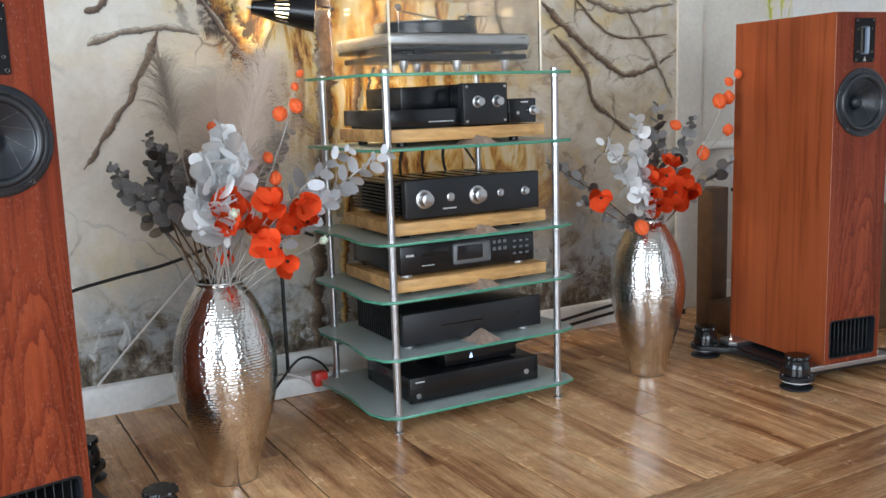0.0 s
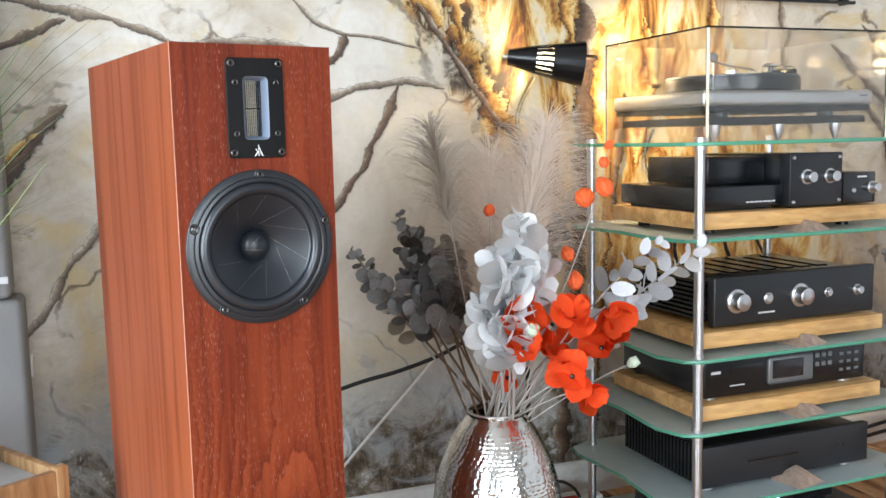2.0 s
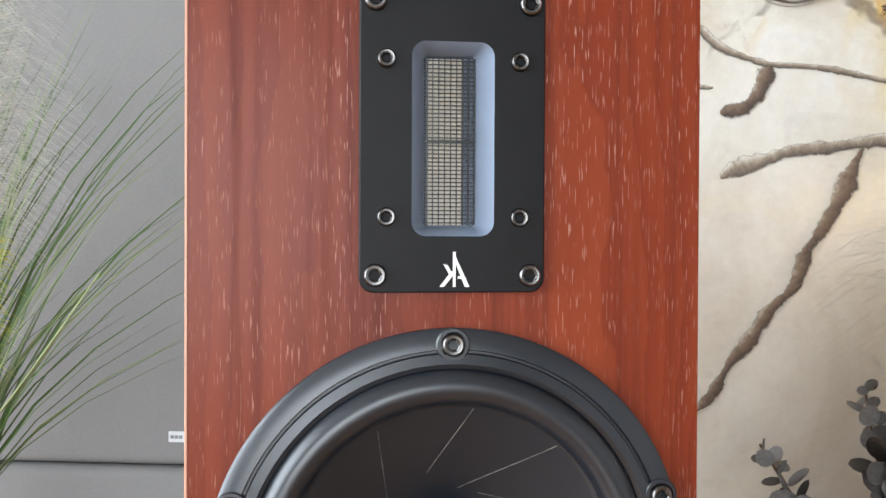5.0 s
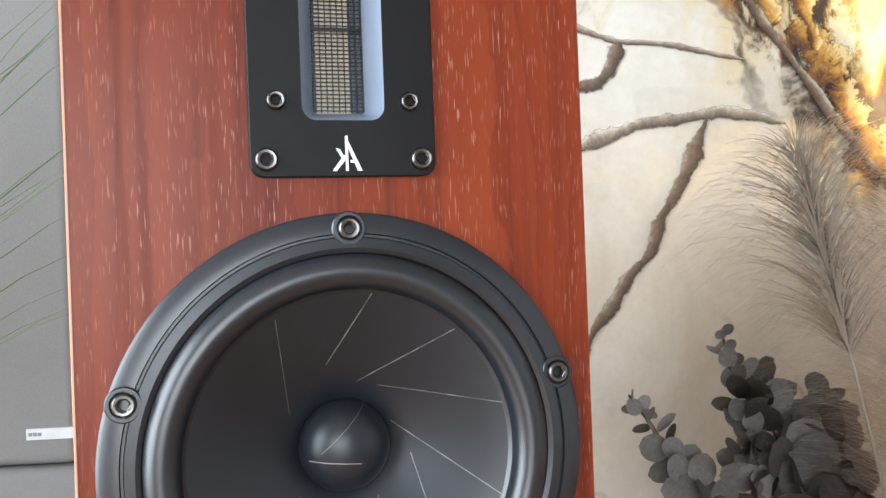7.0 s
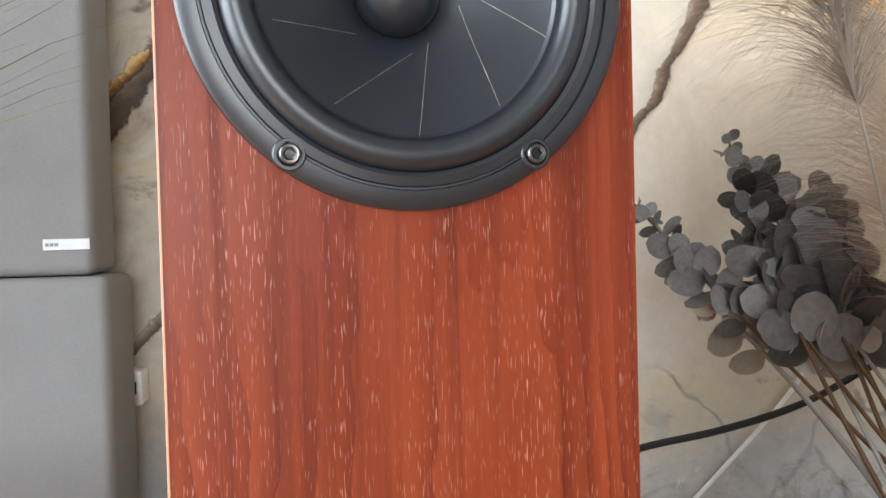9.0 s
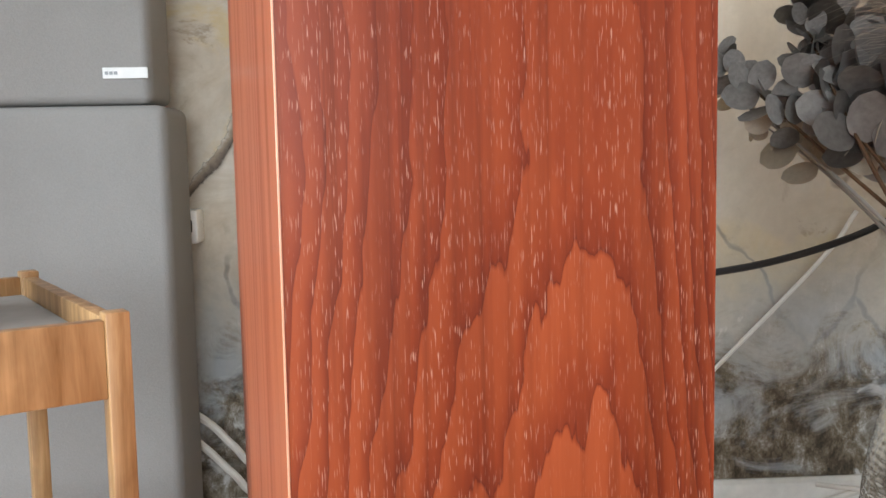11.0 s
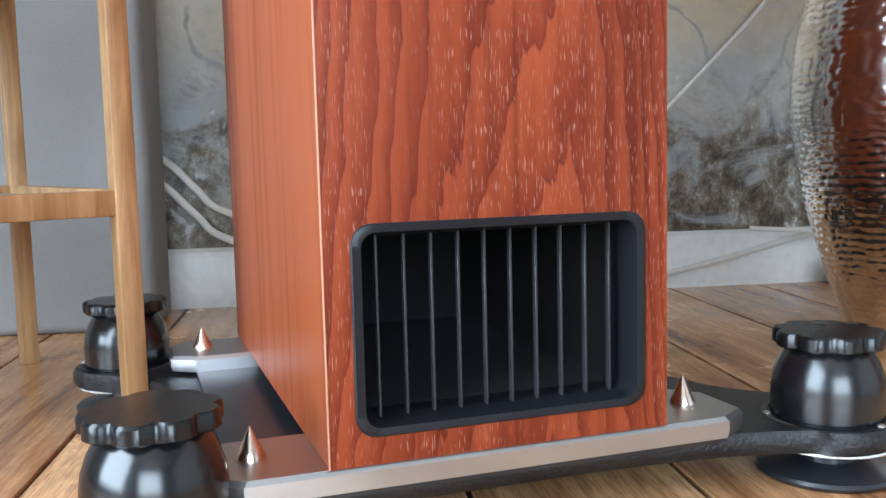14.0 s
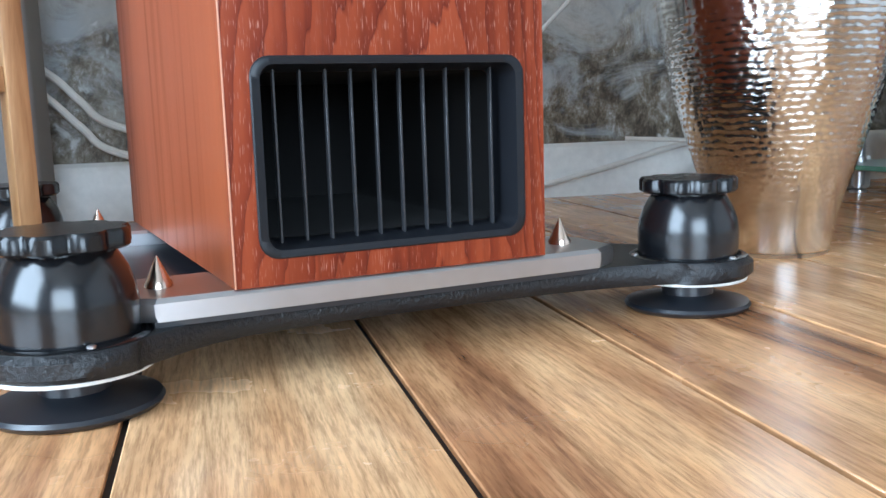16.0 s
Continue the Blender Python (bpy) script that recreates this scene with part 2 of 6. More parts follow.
    edge = step(calc(nt, "ABSOLUTE", calc(nt, "SUBTRACT", calc(nt, "ADD", slant, calc(nt, "MULTIPLY", calc(nt, "SUBTRACT", n2, 0.5), 0.25)), 1.24)), 0.10, 0.05)
    c = mixc(nt, calc(nt, "MULTIPLY", calc(nt, "MULTIPLY", edge, step(bark_n, 0.56, 0.46)), step(sep.outputs[2], 0.72, 0.95)), c, peb)
    # a smooth pale cream patch with an uneven, fading border
    dx = calc(nt, "SUBTRACT", sep.outputs[0], 0.86)
    dz = calc(nt, "MULTIPLY", calc(nt, "SUBTRACT", sep.outputs[2], 0.86), 0.8)
    dist = calc(nt, "SQRT", calc(nt, "ADD", calc(nt, "MULTIPLY", dx, dx), calc(nt, "MULTIPLY", dz, dz)))
    dist = calc(nt, "ADD", dist, calc(nt, "MULTIPLY", calc(nt, "SUBTRACT", n2, 0.5), 0.3))
    c = mixc(nt, step(dist, 0.40, 0.24, 0.0, 0.72), c, ramp(nt, n1, [(0.35, (0.80, 0.73, 0.62)), (0.65, (0.95, 0.91, 0.84))]))
    # meadow with pale seed heads
    low = step(calc(nt, "ADD", sep.outputs[2], calc(nt, "MULTIPLY", calc(nt, "SUBTRACT", n1, 0.5), 0.55)), 0.50, 0.24)
    mead = ramp(nt, tex(nt, coords(nt, (1, 1, 0.7)), 22, 9, 0.8, 0.2), [(0.36, (0.02, 0.014, 0.008)), (0.45, (0.10, 0.075, 0.045)), (0.52, (0.22, 0.18, 0.125)), (0.59, (0.42, 0.40, 0.36)), (0.65, (0.84, 0.85, 0.86))])
    haze = ramp(nt, n4, [(0.35, (0.50, 0.46, 0.37)), (0.6, (0.58, 0.64, 0.70))])
    mead = mixc(nt, step(calc(nt, "ADD", n2, calc(nt, "MULTIPLY", calc(nt, "SUBTRACT", sep.outputs[2], 0.22), 0.9)), 0.40, 0.62, 0.0, 0.8), mead, haze)
    blot = step(tex(nt, coords(nt, (1, 1, 1), (5, 0, 3)), 11, 4, 0.6, 1.0), 0.62, 0.69)
    mead = mixc(nt, calc(nt, "MULTIPLY", blot, 0.8), mead, (0.80, 0.82, 0.83))
    c = mixc(nt, low, c, mead)
    c = mixc(nt, 0.3, c, ramp(nt, n3, [(0.3, (0.8, 0.8, 0.8)), (0.7, (1.1, 1.1, 1.1))]), "MULTIPLY")
    c = mixc(nt, 1.0, c, (0.80, 0.79, 0.775), "MULTIPLY")
    nt.links.new(c, b.inputs["Base Color"])
    b.inputs["Roughness"].default_value = 0.5
    bump(nt, b, n3, 0.08, 0.0006)
    return m


def hammered():
    """Nickel-plated metal; the hammered cushions are real relief, this adds the fine haze and tarnish."""
    m, nt, b = mat("hammered_nickel")
    v = coords(nt)
    n = tex(nt, v, 45, 4, 0.6)
    f = tex(nt, v, 420, 3, 0.6)
    nt.links.new(ramp(nt, n, [(0.32, (0.58, 0.55, 0.51)), (0.55, (0.76, 0.745, 0.72))]), b.inputs["Base Color"])
    b.inputs["Metallic"].default_value = 1.0
    nt.links.new(ramp(nt, n, [(0.3, (0.24, 0.24, 0.24)), (0.7, (0.13, 0.13, 0.13))]), b.inputs["Roughness"])
    bump(nt, b, f, 0.12, 0.0005)
    return m


def frosted(name, colour, rough, alpha):
    m, nt, b = mat(name)
    nt.links.new(ramp(nt, tex(nt, coords(nt), 30, 3), [(0.3, tuple(c * 0.93 for c in colour)), (0.7, colour)]), b.inputs["Base Color"])
    b.inputs["Roughness"].default_value = rough
    b.inputs["Transmission Weight"].default_value = alpha
    b.inputs["IOR"].default_value = 1.5
    return m


def glow(name, colour, strength):
    m, nt, b = mat(name)
    b.inputs["Base Color"].default_value = (*colour, 1)
    b.inputs["Emission Color"].default_value = (*colour, 1)
    b.inputs["Emission Strength"].default_value = strength
    return m


def grained(name, dark, light, scale=(60, 60, 4)):
    """Wood with straight grain along one axis and soft darker clouds."""
    m, nt, b = mat(name)
    g = tex(nt, coords(nt, scale), 1, 5, 0.65, 0.5)
    cl = tex(nt, coords(nt, tuple(0.25 * k + 6 for k in scale)), 1, 4, 0.6, 1.0)
    c = ramp(nt, g, [(0.33, dark), (0.5, tuple((p + q) / 2 for p, q in zip(dark, light))), (0.68, light)])
    c = mixc(nt, 0.7, c, ramp(nt, cl, [(0.33, (0.62, 0.56, 0.5)), (0.6, (1.1, 1.08, 1.06))]), "MULTIPLY")
    nt.links.new(c, b.inputs["Base Color"])
    b.inputs["Roughness"].default_value = 0.42
    bump(nt, b, g, 0.15, 0.0006)
    return m


VENEER, MURAL, NICKEL = veneer(), mural_paper(), hammered()
BOARD = floor_wood("oiled_deck_board", "y", 0.92)
RUSTIC = floor_wood("rustic_border_board", "x", 0.68)
CAULK = plain("black_joint_caulk", (0.012, 0.011, 0.010), 0.6)
WHITE = plain("white_gloss_paint", (0.78, 0.77, 0.74), 0.35)
WALLPAINT = plain("pale_grey_wall_paint", (0.66, 0.68, 0.70), 0.8, relief=0.1)
CREAM = plain("cream_wall_paint", (0.72, 0.68, 0.62), 0.8)
# assumed greys for unseen walls and ceiling, dark to cut bounced light
UNSEENGREY = plain("unseen_wall_dark_grey", (0.21, 0.212, 0.218), 0.8, relief=0.1)
CEIL = plain("unseen_ceiling_grey", (0.42, 0.41, 0.39), 0.9)
BLACK = plain("satin_black_metal", (0.005, 0.0055, 0.0065), 0.24, vary=0.2)
ANOD = plain("black_anodised_aluminium", (0.006, 0.0065, 0.008), 0.2, vary=0.15, grain=300, relief=0.04, spec=0.7)
PLASTIC = plain("black_gloss_plastic", (0.007, 0.007, 0.008), 0.22, vary=0.2)
CRINKLE = plain("crinkle_black_paint", (0.009, 0.0095, 0.011), 0.36, vary=0.3, grain=300, relief=1.0)
RUBBER = plain("black_rubber", (0.011, 0.0135, 0.0185), 0.32, vary=0.15, spec=0.75)
PLATE = plain("matt_black_plate", (0.010, 0.0095, 0.010), 0.42, vary=0.2, spec=0.16)
CONE = plain("coated_black_cone", (0.011, 0.0140, 0.0195), 0.36, vary=0.2, grain=25)
SCRATCH = plain("bare_scratch", (0.24, 0.235, 0.225), 0.4, vary=0.4, grain=200)
STEEL = plain("brushed_steel", (0.62, 0.62, 0.63), 0.3, 1.0, vary=0.08, grain=200)
DARKSTEEL = plain("burnished_screw_steel", (0.15, 0.142, 0.135), 0.28, 1.0)
ALU = plain("satin_aluminium", (0.55, 0.555, 0.57), 0.32, 1.0, vary=0.05)
ROSE = plain("polished_spike_metal", (0.80, 0.66, 0.56), 0.2, 1.0)
RIBBON = plain("cream_ribbon_foil", (0.66, 0.58, 0.46), 0.4, vary=0.1)
# bluish daylight reflection on the tweeter bevel, put into its base colour
BLUESHEEN = plain("blue_sheen_chamfer", (0.20, 0.24, 0.31), 0.35)
BAMBOO = grained("bamboo_board", (0.50, 0.26, 0.08), (0.74, 0.47, 0.20), (4, 60, 60))
GLASS = frosted("frosted_green_glass", (0.74, 0.83, 0.82), 0.42, 0.55)
EDGE = frosted("green_glass_edge", (0.12, 0.42, 0.28), 0.2, 0.3)
CLEAR = frosted("clear_acrylic", (0.97, 0.96, 0.93), 0.03, 1.0)
# warm cream colour stands in for lamplight caught in the acrylic edges
ACRGLEAM = plain("acrylic_edge_gleam", (0.9, 0.82, 0.66), 0.25)
FABRIC = plain("grey_woven_fabric", (0.225, 0.217, 0.211), 0.95, vary=0.1, grain=500, relief=0.5)
PINE = grained("light_oak_stool_wood", (0.25, 0.13, 0.05), (0.50, 0.31, 0.15))
BROWNWOOD = plain("dark_brown_wood", (0.13, 0.07, 0.035), 0.5, vary=0.35, grain=20)
LAMPION = plain("orange_paper_lantern_husk", (0.85, 0.12, 0.022), 0.6, vary=0.3, grain=50)
SILVERLEAF = plain("silver_grey_silk_leaf", (0.74, 0.75, 0.78), 0.65, vary=0.15)
DARKLEAF = plain("charcoal_silk_leaf", (0.31, 0.30, 0.292), 0.5, vary=0.3, grain=2.5)
PALELEAF = plain("faded_beige_silk_leaf", (0.62, 0.57, 0.49), 0.7, vary=0.15)
STEM = plain("pale_grey_stem", (0.38, 0.36, 0.33), 0.6)
GREENSTEM = plain("pale_green_bud", (0.52, 0.62, 0.48), 0.6)
def plume_hair(name, colour, through_it=0.5):
    """Thin dry hairs that let light through."""
    m, nt, b = mat(name)
    c = ramp(nt, tex(nt, coords(nt), 30, 3), [(0.3, tuple(v * 0.85 for v in colour)), (0.7, colour)])
    nt.links.new(c, b.inputs["Base Color"])
    b.inputs["Roughness"].default_value = 0.8
    tr = nt.nodes.new("ShaderNodeBsdfTranslucent")
    nt.links.new(c, tr.inputs[0])
    mx = nt.nodes.new("ShaderNodeMixShader")
    mx.inputs[0].default_value = through_it
    nt.links.new(b.outputs[0], mx.inputs[1])
    nt.links.new(tr.outputs[0], mx.inputs[2])
    nt.links.new(mx.outputs[0], nt.nodes["Material Output"].inputs[0])
    return m


POPPY = plume_hair("red_orange_silk_petal", (0.95, 0.13, 0.02), 0.3)
WHITELEAF = plume_hair("white_silk_leaf", (0.95, 0.95, 0.95), 0.25)
DARKPLUME = plume_hair("grey_brown_plume", (0.55, 0.49, 0.42), 0.4)
PEACHPLUME = plume_hair("peach_plume", (0.97, 0.87, 0.78), 0.35)
WHITEPLUME = plume_hair("white_plume", (0.95, 0.96, 0.92))
YELLOWPLUME = plume_hair("yellow_green_plume", (0.82, 0.84, 0.12))
GRASS = plain("green_grass_blade", (0.085, 0.15, 0.04), 0.5, vary=0.35, grain=12)
PALEGRASS = plain("pale_grass_blade", (0.26, 0.33, 0.15), 0.55, vary=0.25, grain=12)
CABLE = plain("black_cable", (0.014, 0.014, 0.015), 0.5)
WCABLE = plain("white_cable", (0.7, 0.68, 0.64), 0.5)
RED = plain("red_plastic", (0.6, 0.03, 0.02), 0.4)
STONE = plain("brown_orgone_resin", (0.30, 0.22, 0.17), 0.25, vary=0.5, grain=90)
CATMAT = plain("carved_brown_figure_wood", (0.20, 0.13, 0.06), 0.45, vary=0.3)
LCD = glow("blue_lcd_digits", (0.35, 0.6, 1.0), 1.6)
LED = glow("blue_white_led", (0.5, 0.7, 1.0), 3.0)
BULB = glow("warm_bulb", (1.0, 0.78, 0.45), 12.0)
PRINT = plain("pale_print", (0.6, 0.6, 0.6), 0.6)
SCREEN = plain("dark_display_glass", (0.02, 0.018, 0.02), 0.12)
GREYFRAME = plain("grey_display_frame", (0.22, 0.23, 0.24), 0.4, 0.6)


# ---- building helpers ----
def finish(bm, name, material, angle=38):
    me = bpy.data.meshes.new(name)
    bmesh.ops.recalc_face_normals(bm, faces=bm.faces)
    bm.to_mesh(me)
    bm.free()
    for m in material if isinstance(material, (list, tuple)) else [material]:
        me.materials.append(m)
    me.polygons.foreach_set("use_smooth", [True] * len(me.polygons))
    me.set_sharp_from_angle(angle=radians(angle))
    return me


def part(name, bm, material, parent=None, label="", angle=38):
    ob = new(name, finish(bm, name, material, angle))
    ob.parent = parent
    return tagged(ob, label)


def share(name, me, parent, m):
    ob = new(name, me)
    ob.parent = parent
    ob.matrix_local = m
    return ob


def thing(name, m, label, category, group="", kind=""):
    ob = new(name)
    ob.empty_display_size = 0.02
    ob.matrix_world = m
    return tagged(ob, label, category, group, kind)


def B():
    return bmesh.new()


def box(bm, x0, x1, y0, y1, z0, z1, bevel=0.0, seg=2):
    m = Matrix.Translation(((x0 + x1) / 2, (y0 + y1) / 2, (z0 + z1) / 2)) @ Matrix.Diagonal((x1 - x0, y1 - y0, z1 - z0, 1))
    r = bmesh.ops.create_cube(bm, size=1, matrix=m)
    if bevel:
        es = list({e for v in r["verts"] for e in v.link_edges})
        bmesh.ops.bevel(bm, geom=es, offset=bevel, segments=seg, profile=0.5, affect="EDGES")
    return bm


AX = {"z": Matrix(), "y": Matrix.Rotation(radians(-90), 4, "X"), "-y": Matrix.Rotation(radians(90), 4, "X"), "x": Matrix.Rotation(radians(90), 4, "Y")}


def lathe(bm, profile, seg=48, m=None, close=False):
    """Turn (radius, height) pairs round z, then place by m."""
    m = m or Matrix()
    rings = []
    for r, z in profile:
        if r < 1e-6:
            rings.append([bm.verts.new(m @ Vector((0, 0, z)))])
        else:
            rings.append([bm.verts.new(m @ Vector((r * math.cos(2 * math.pi * i / seg), r * math.sin(2 * math.pi * i / seg), z))) for i in range(seg)])
    pairs = list(zip(rings, rings[1:])) + ([(rings[-1], rings[0])] if close else [])
    for a, b in pairs:
        for i in range(seg):
            j = (i + 1) % seg
            if len(a) == 1 and len(b) == 1:
                continue
            if len(a) == 1:
                bm.faces.new((a[0], b[i], b[j]))
            elif len(b) == 1:
                bm.faces.new((a[i], b[0], a[j]))
            else:
                bm.faces.new((a[i], b[i], b[j], a[j]))
    return bm


def rod(bm, r, h, m, seg=24, bevel=0.0):
    b = min(bevel, r * 0.5, h * 0.4)
    prof = [(0, 0), (r - b, 0), (r, b), (r, h - b), (r - b, h), (0, h)] if b else [(0, 0), (r, 0), (r, h), (0, h)]
    return lathe(bm, prof, seg, m)


def tube(bm, pts, r0, r1=None, seg=6):
    """A round tube along points, tapering from r0 to r1."""
    r1 = r0 if r1 is None else r1
    pts = [Vector(p) for p in pts]
    rings = []
    for i, p in enumerate(pts):
        d = (pts[min(i + 1, len(pts) - 1)] - pts[max(i - 1, 0)]).normalized()
        s = d.cross(Vector((0.31, 0.17, 0.93)))
        s = s.normalized() if s.length > 1e-3 else Vector((1, 0, 0))
        t = d.cross(s)
        r = r0 + (r1 - r0) * i / max(1, len(pts) - 1)
        rings.append([bm.verts.new(p + r * (math.cos(2 * math.pi * k / seg) * s + math.sin(2 * math.pi * k / seg) * t)) for k in range(seg)])
    for a, b in zip(rings, rings[1:]):
        for k in range(seg):
            bm.faces.new((a[k], a[(k + 1) % seg], b[(k + 1) % seg], b[k]))
    bm.faces.new(rings[0])
    bm.faces.new(rings[-1])
    return bm


def arc(a, b, sag=(0, 0, 0), n=8):
    a, b, s = Vector(a), Vector(b), Vector(sag)
    return [a.lerp(b, i / n) + s * (4 * (i / n) * (1 - i / n)) for i in range(n + 1)]


def spline(pts, n=6):
    """Smooth way through points."""
    p = [Vector(q) for q in pts]
    p = [2 * p[0] - p[1]] + p + [2 * p[-1] - p[-2]]
    out = []
    for i in range(1, len(p) - 2):
        for k in range(n):
            t = k / n
            out.append(0.5 * (2 * p[i] + (p[i + 1] - p[i - 1]) * t + (2 * p[i - 1] - 5 * p[i] + 4 * p[i + 1] - p[i + 2]) * t * t + (3 * p[i] - p[i - 1] - 3 * p[i + 1] + p[i + 2]) * t ** 3))
    return out + [p[-2]]


def rounded(w, h, r, n=6):
    """Outline of a rounded rectangle round the origin."""
    out = []
    for cx, cy, a in ((w / 2 - r, h / 2 - r, 0), (-w / 2 + r, h / 2 - r, 90), (-w / 2 + r, -h / 2 + r, 180), (w / 2 - r, -h / 2 + r, 270)):
        out += [(cx + r * math.cos(radians(a + 90 * k / n)), cy + r * math.sin(radians(a + 90 * k / n))) for k in range(n + 1)]
    return out


def loops(bm, rings, close_last=True, close_first=False):
    vs = [[bm.verts.new(p) for p in ring] for ring in rings]
    for a, b in zip(vs, vs[1:]):
        for i in range(len(a)):
            j = (i + 1) % len(a)
            bm.faces.new((a[i], a[j], b[j], b[i]))
    if close_last:
        bm.faces.new(vs[-1])
    if close_first:
        bm.faces.new(vs[0])
    return bm


# ---- the room ----
def wall_with_hole(name, x0, x1, z1, hole, m, thick=0.2, material=WALLPAINT, label=""):
    """A wall along local x with one opening (a, b, lo, hi), thickness towards +y."""
    bm = B()
    a, b, lo, hi = hole
    box(bm, x0, a, 0, thick, 0, z1)
    box(bm, b, x1, 0, thick, 0, z1)
    box(bm, a, b, 0, thick, 0, lo)
    box(bm, a, b, 0, thick, hi, z1)
    ob = part(name, bm, material)
    ob.matrix_world = m
    return tagged(ob, label, "wall", kind="structure")


bm = box(B(), X0 - 0.3, 3.021, 0, 0.2, 0, ROOF)
wall = part("wall_north", bm, MURAL)
wall.matrix_world = pose(-0.016, WALL, 0)
tagged(wall, "wall papered with a beige and amber bark mural", "wall", kind="structure")
bm = box(B(), 3.005, X1 + 0.2, 0.004, 0.2, 0, ROOF)
box(bm, 3.005, 3.135, -0.012, 0.004, 0, ROOF)
w2 = part("wall_north_plain", bm, CREAM)
w2.matrix_world = pose(0, WALL, 0)
tagged(w2, "plain cream painted wall beside the mural", "wall", kind="structure")
bm = box(B(), 0, 0.2, Y0, WALL + 0.004, 0, ROOF)
w3 = part("wall_east", bm, WALLPAINT)
w3.matrix_world = pose(X1, 0, 0)
tagged(w3, "pale grey painted side wall", "wall", kind="structure")
# unseen walls and ceiling, added to close the room and limit bounce
wall_with_hole("wall_south", X0 - 0.2, X1 + 0.2, ROOF, (-0.8, 1.8, 0.2, 2.2), pose(0, Y0 - 0.2, 0), material=UNSEENGREY, label="unseen dark grey wall with a wide window opening")
wall_with_hole("wall_west", Y0, WALL, ROOF, (-0.6, 1.6, 0.2, 2.35), pose(X0, 0, 0, 0, 0, 90), material=UNSEENGREY, label="unseen dark grey wall with a tall window opening")
tagged(part("ceiling", box(B(), X0 - 0.2, X1 + 0.2, Y0 - 0.2, WALL + 0.2, ROOF, ROOF + 0.15), CEIL), "unseen grey ceiling", "ceiling", kind="structure")
bm = box(B(), 3.14, X1, WALL - 0.03, WALL + 0.003, 0.66, 0.69, 0.004)
tagged(part("wall_ledge_trim", bm, WHITE), "thin white painted wall ledge", "trim", kind="structure")


def baseboard(name, length, m):
    bm = B()
    pro = [(0, 0), (-0.016, 0), (-0.016, 0.078), (-0.012, 0.088), (-0.005, 0.094), (0, 0.094)]
    rings = [[Vector((x, y, z)) for y, z in pro] for x in (0, length)]
    loops(bm, rings, True, True)
    ob = part(name, bm, WHITE, angle=25)
    ob.matrix_world = m
    return tagged(ob, "white painted skirting board", "baseboard", kind="structure")


baseboard("baseboard", 3.005 - X0, pose(X0, WALL, 0))
baseboard("baseboard_plain", X1 - 3.135, pose(3.135, WALL, 0))
baseboard("baseboard_east", WALL - Y0, pose(X1, WALL, 0, 0, 0, -90))


# printed branches of the mural, thin paper-flat strokes on the wall
def brush(name, stops, ragged):
    """Printed paint: tones across and along the stroke, ragged soft borders."""
    m, nt, b = mat(name)
    uv = nt.nodes.new("ShaderNodeUVMap")
    uv.uv_map = "stroke"
    sep = nt.nodes.new("ShaderNodeSeparateXYZ")
    nt.links.new(uv.outputs[0], sep.inputs[0])
    v = coords(nt)
    fine = tex(nt, v, 55, 6, 0.7, 1.2)
    broad = tex(nt, v, 16, 4, 0.6, 0.8)
    across = calc(nt, "ADD", sep.outputs[1], calc(nt, "MULTIPLY", calc(nt, "SUBTRACT", fine, 0.5), 0.6))
    across = calc(nt, "ADD", across, calc(nt, "MULTIPLY", calc(nt, "SUBTRACT", broad, 0.5), 0.7))
    nt.links.new(ramp(nt, across, stops), b.inputs["Base Color"])
    b.inputs["Roughness"].default_value = 0.55
    inside = calc(nt, "SUBTRACT", 1.0, calc(nt, "ABSOLUTE", calc(nt, "SUBTRACT", calc(nt, "MULTIPLY", sep.outputs[1], 2.0), 1.0)))
    inside = calc(nt, "ADD", inside, calc(nt, "MULTIPLY", calc(nt, "SUBTRACT", fine, 0.5), ragged))
    inside = calc(nt, "ADD", inside, calc(nt, "MULTIPLY", calc(nt, "SUBTRACT", broad, 0.5), ragged))
    cover = ramp(nt, inside, [(0.30, (0, 0, 0)), (0.52, (0.95, 0.95, 0.95))])
    tr = nt.nodes.new("ShaderNodeBsdfTransparent")
    mx = nt.nodes.new("ShaderNodeMixShader")
    nt.links.new(cover, mx.inputs[0])
    nt.links.new(tr.outputs[0], mx.inputs[1])
    nt.links.new(b.outputs[0], mx.inputs[2])
    nt.links.new(mx.outputs[0], nt.nodes["Material Output"].inputs[0])
    return m


BARKDARK = brush("printed_bark_brown", [(0.2, (0.030, 0.018, 0.012)), (0.42, (0.11, 0.065, 0.04)), (0.66, (0.21, 0.14, 0.09)), (0.9, (0.48, 0.41, 0.33))], 0.9)
BARKGREY = brush("printed_twig_grey", [(0.2, (0.055, 0.04, 0.03)), (0.42, (0.19, 0.14, 0.10)), (0.62, (0.33, 0.26, 0.19)), (0.88, (0.62, 0.56, 0.48))], 0.9)
AMBER = brush("printed_amber_bark", [(0.22, (0.035, 0.015, 0.007)), (0.38, (0.22, 0.085, 0.015)), (0.54, (0.55, 0.28, 0.05)), (0.72, (0.78, 0.58, 0.26))], 2.2)
STROKES = []


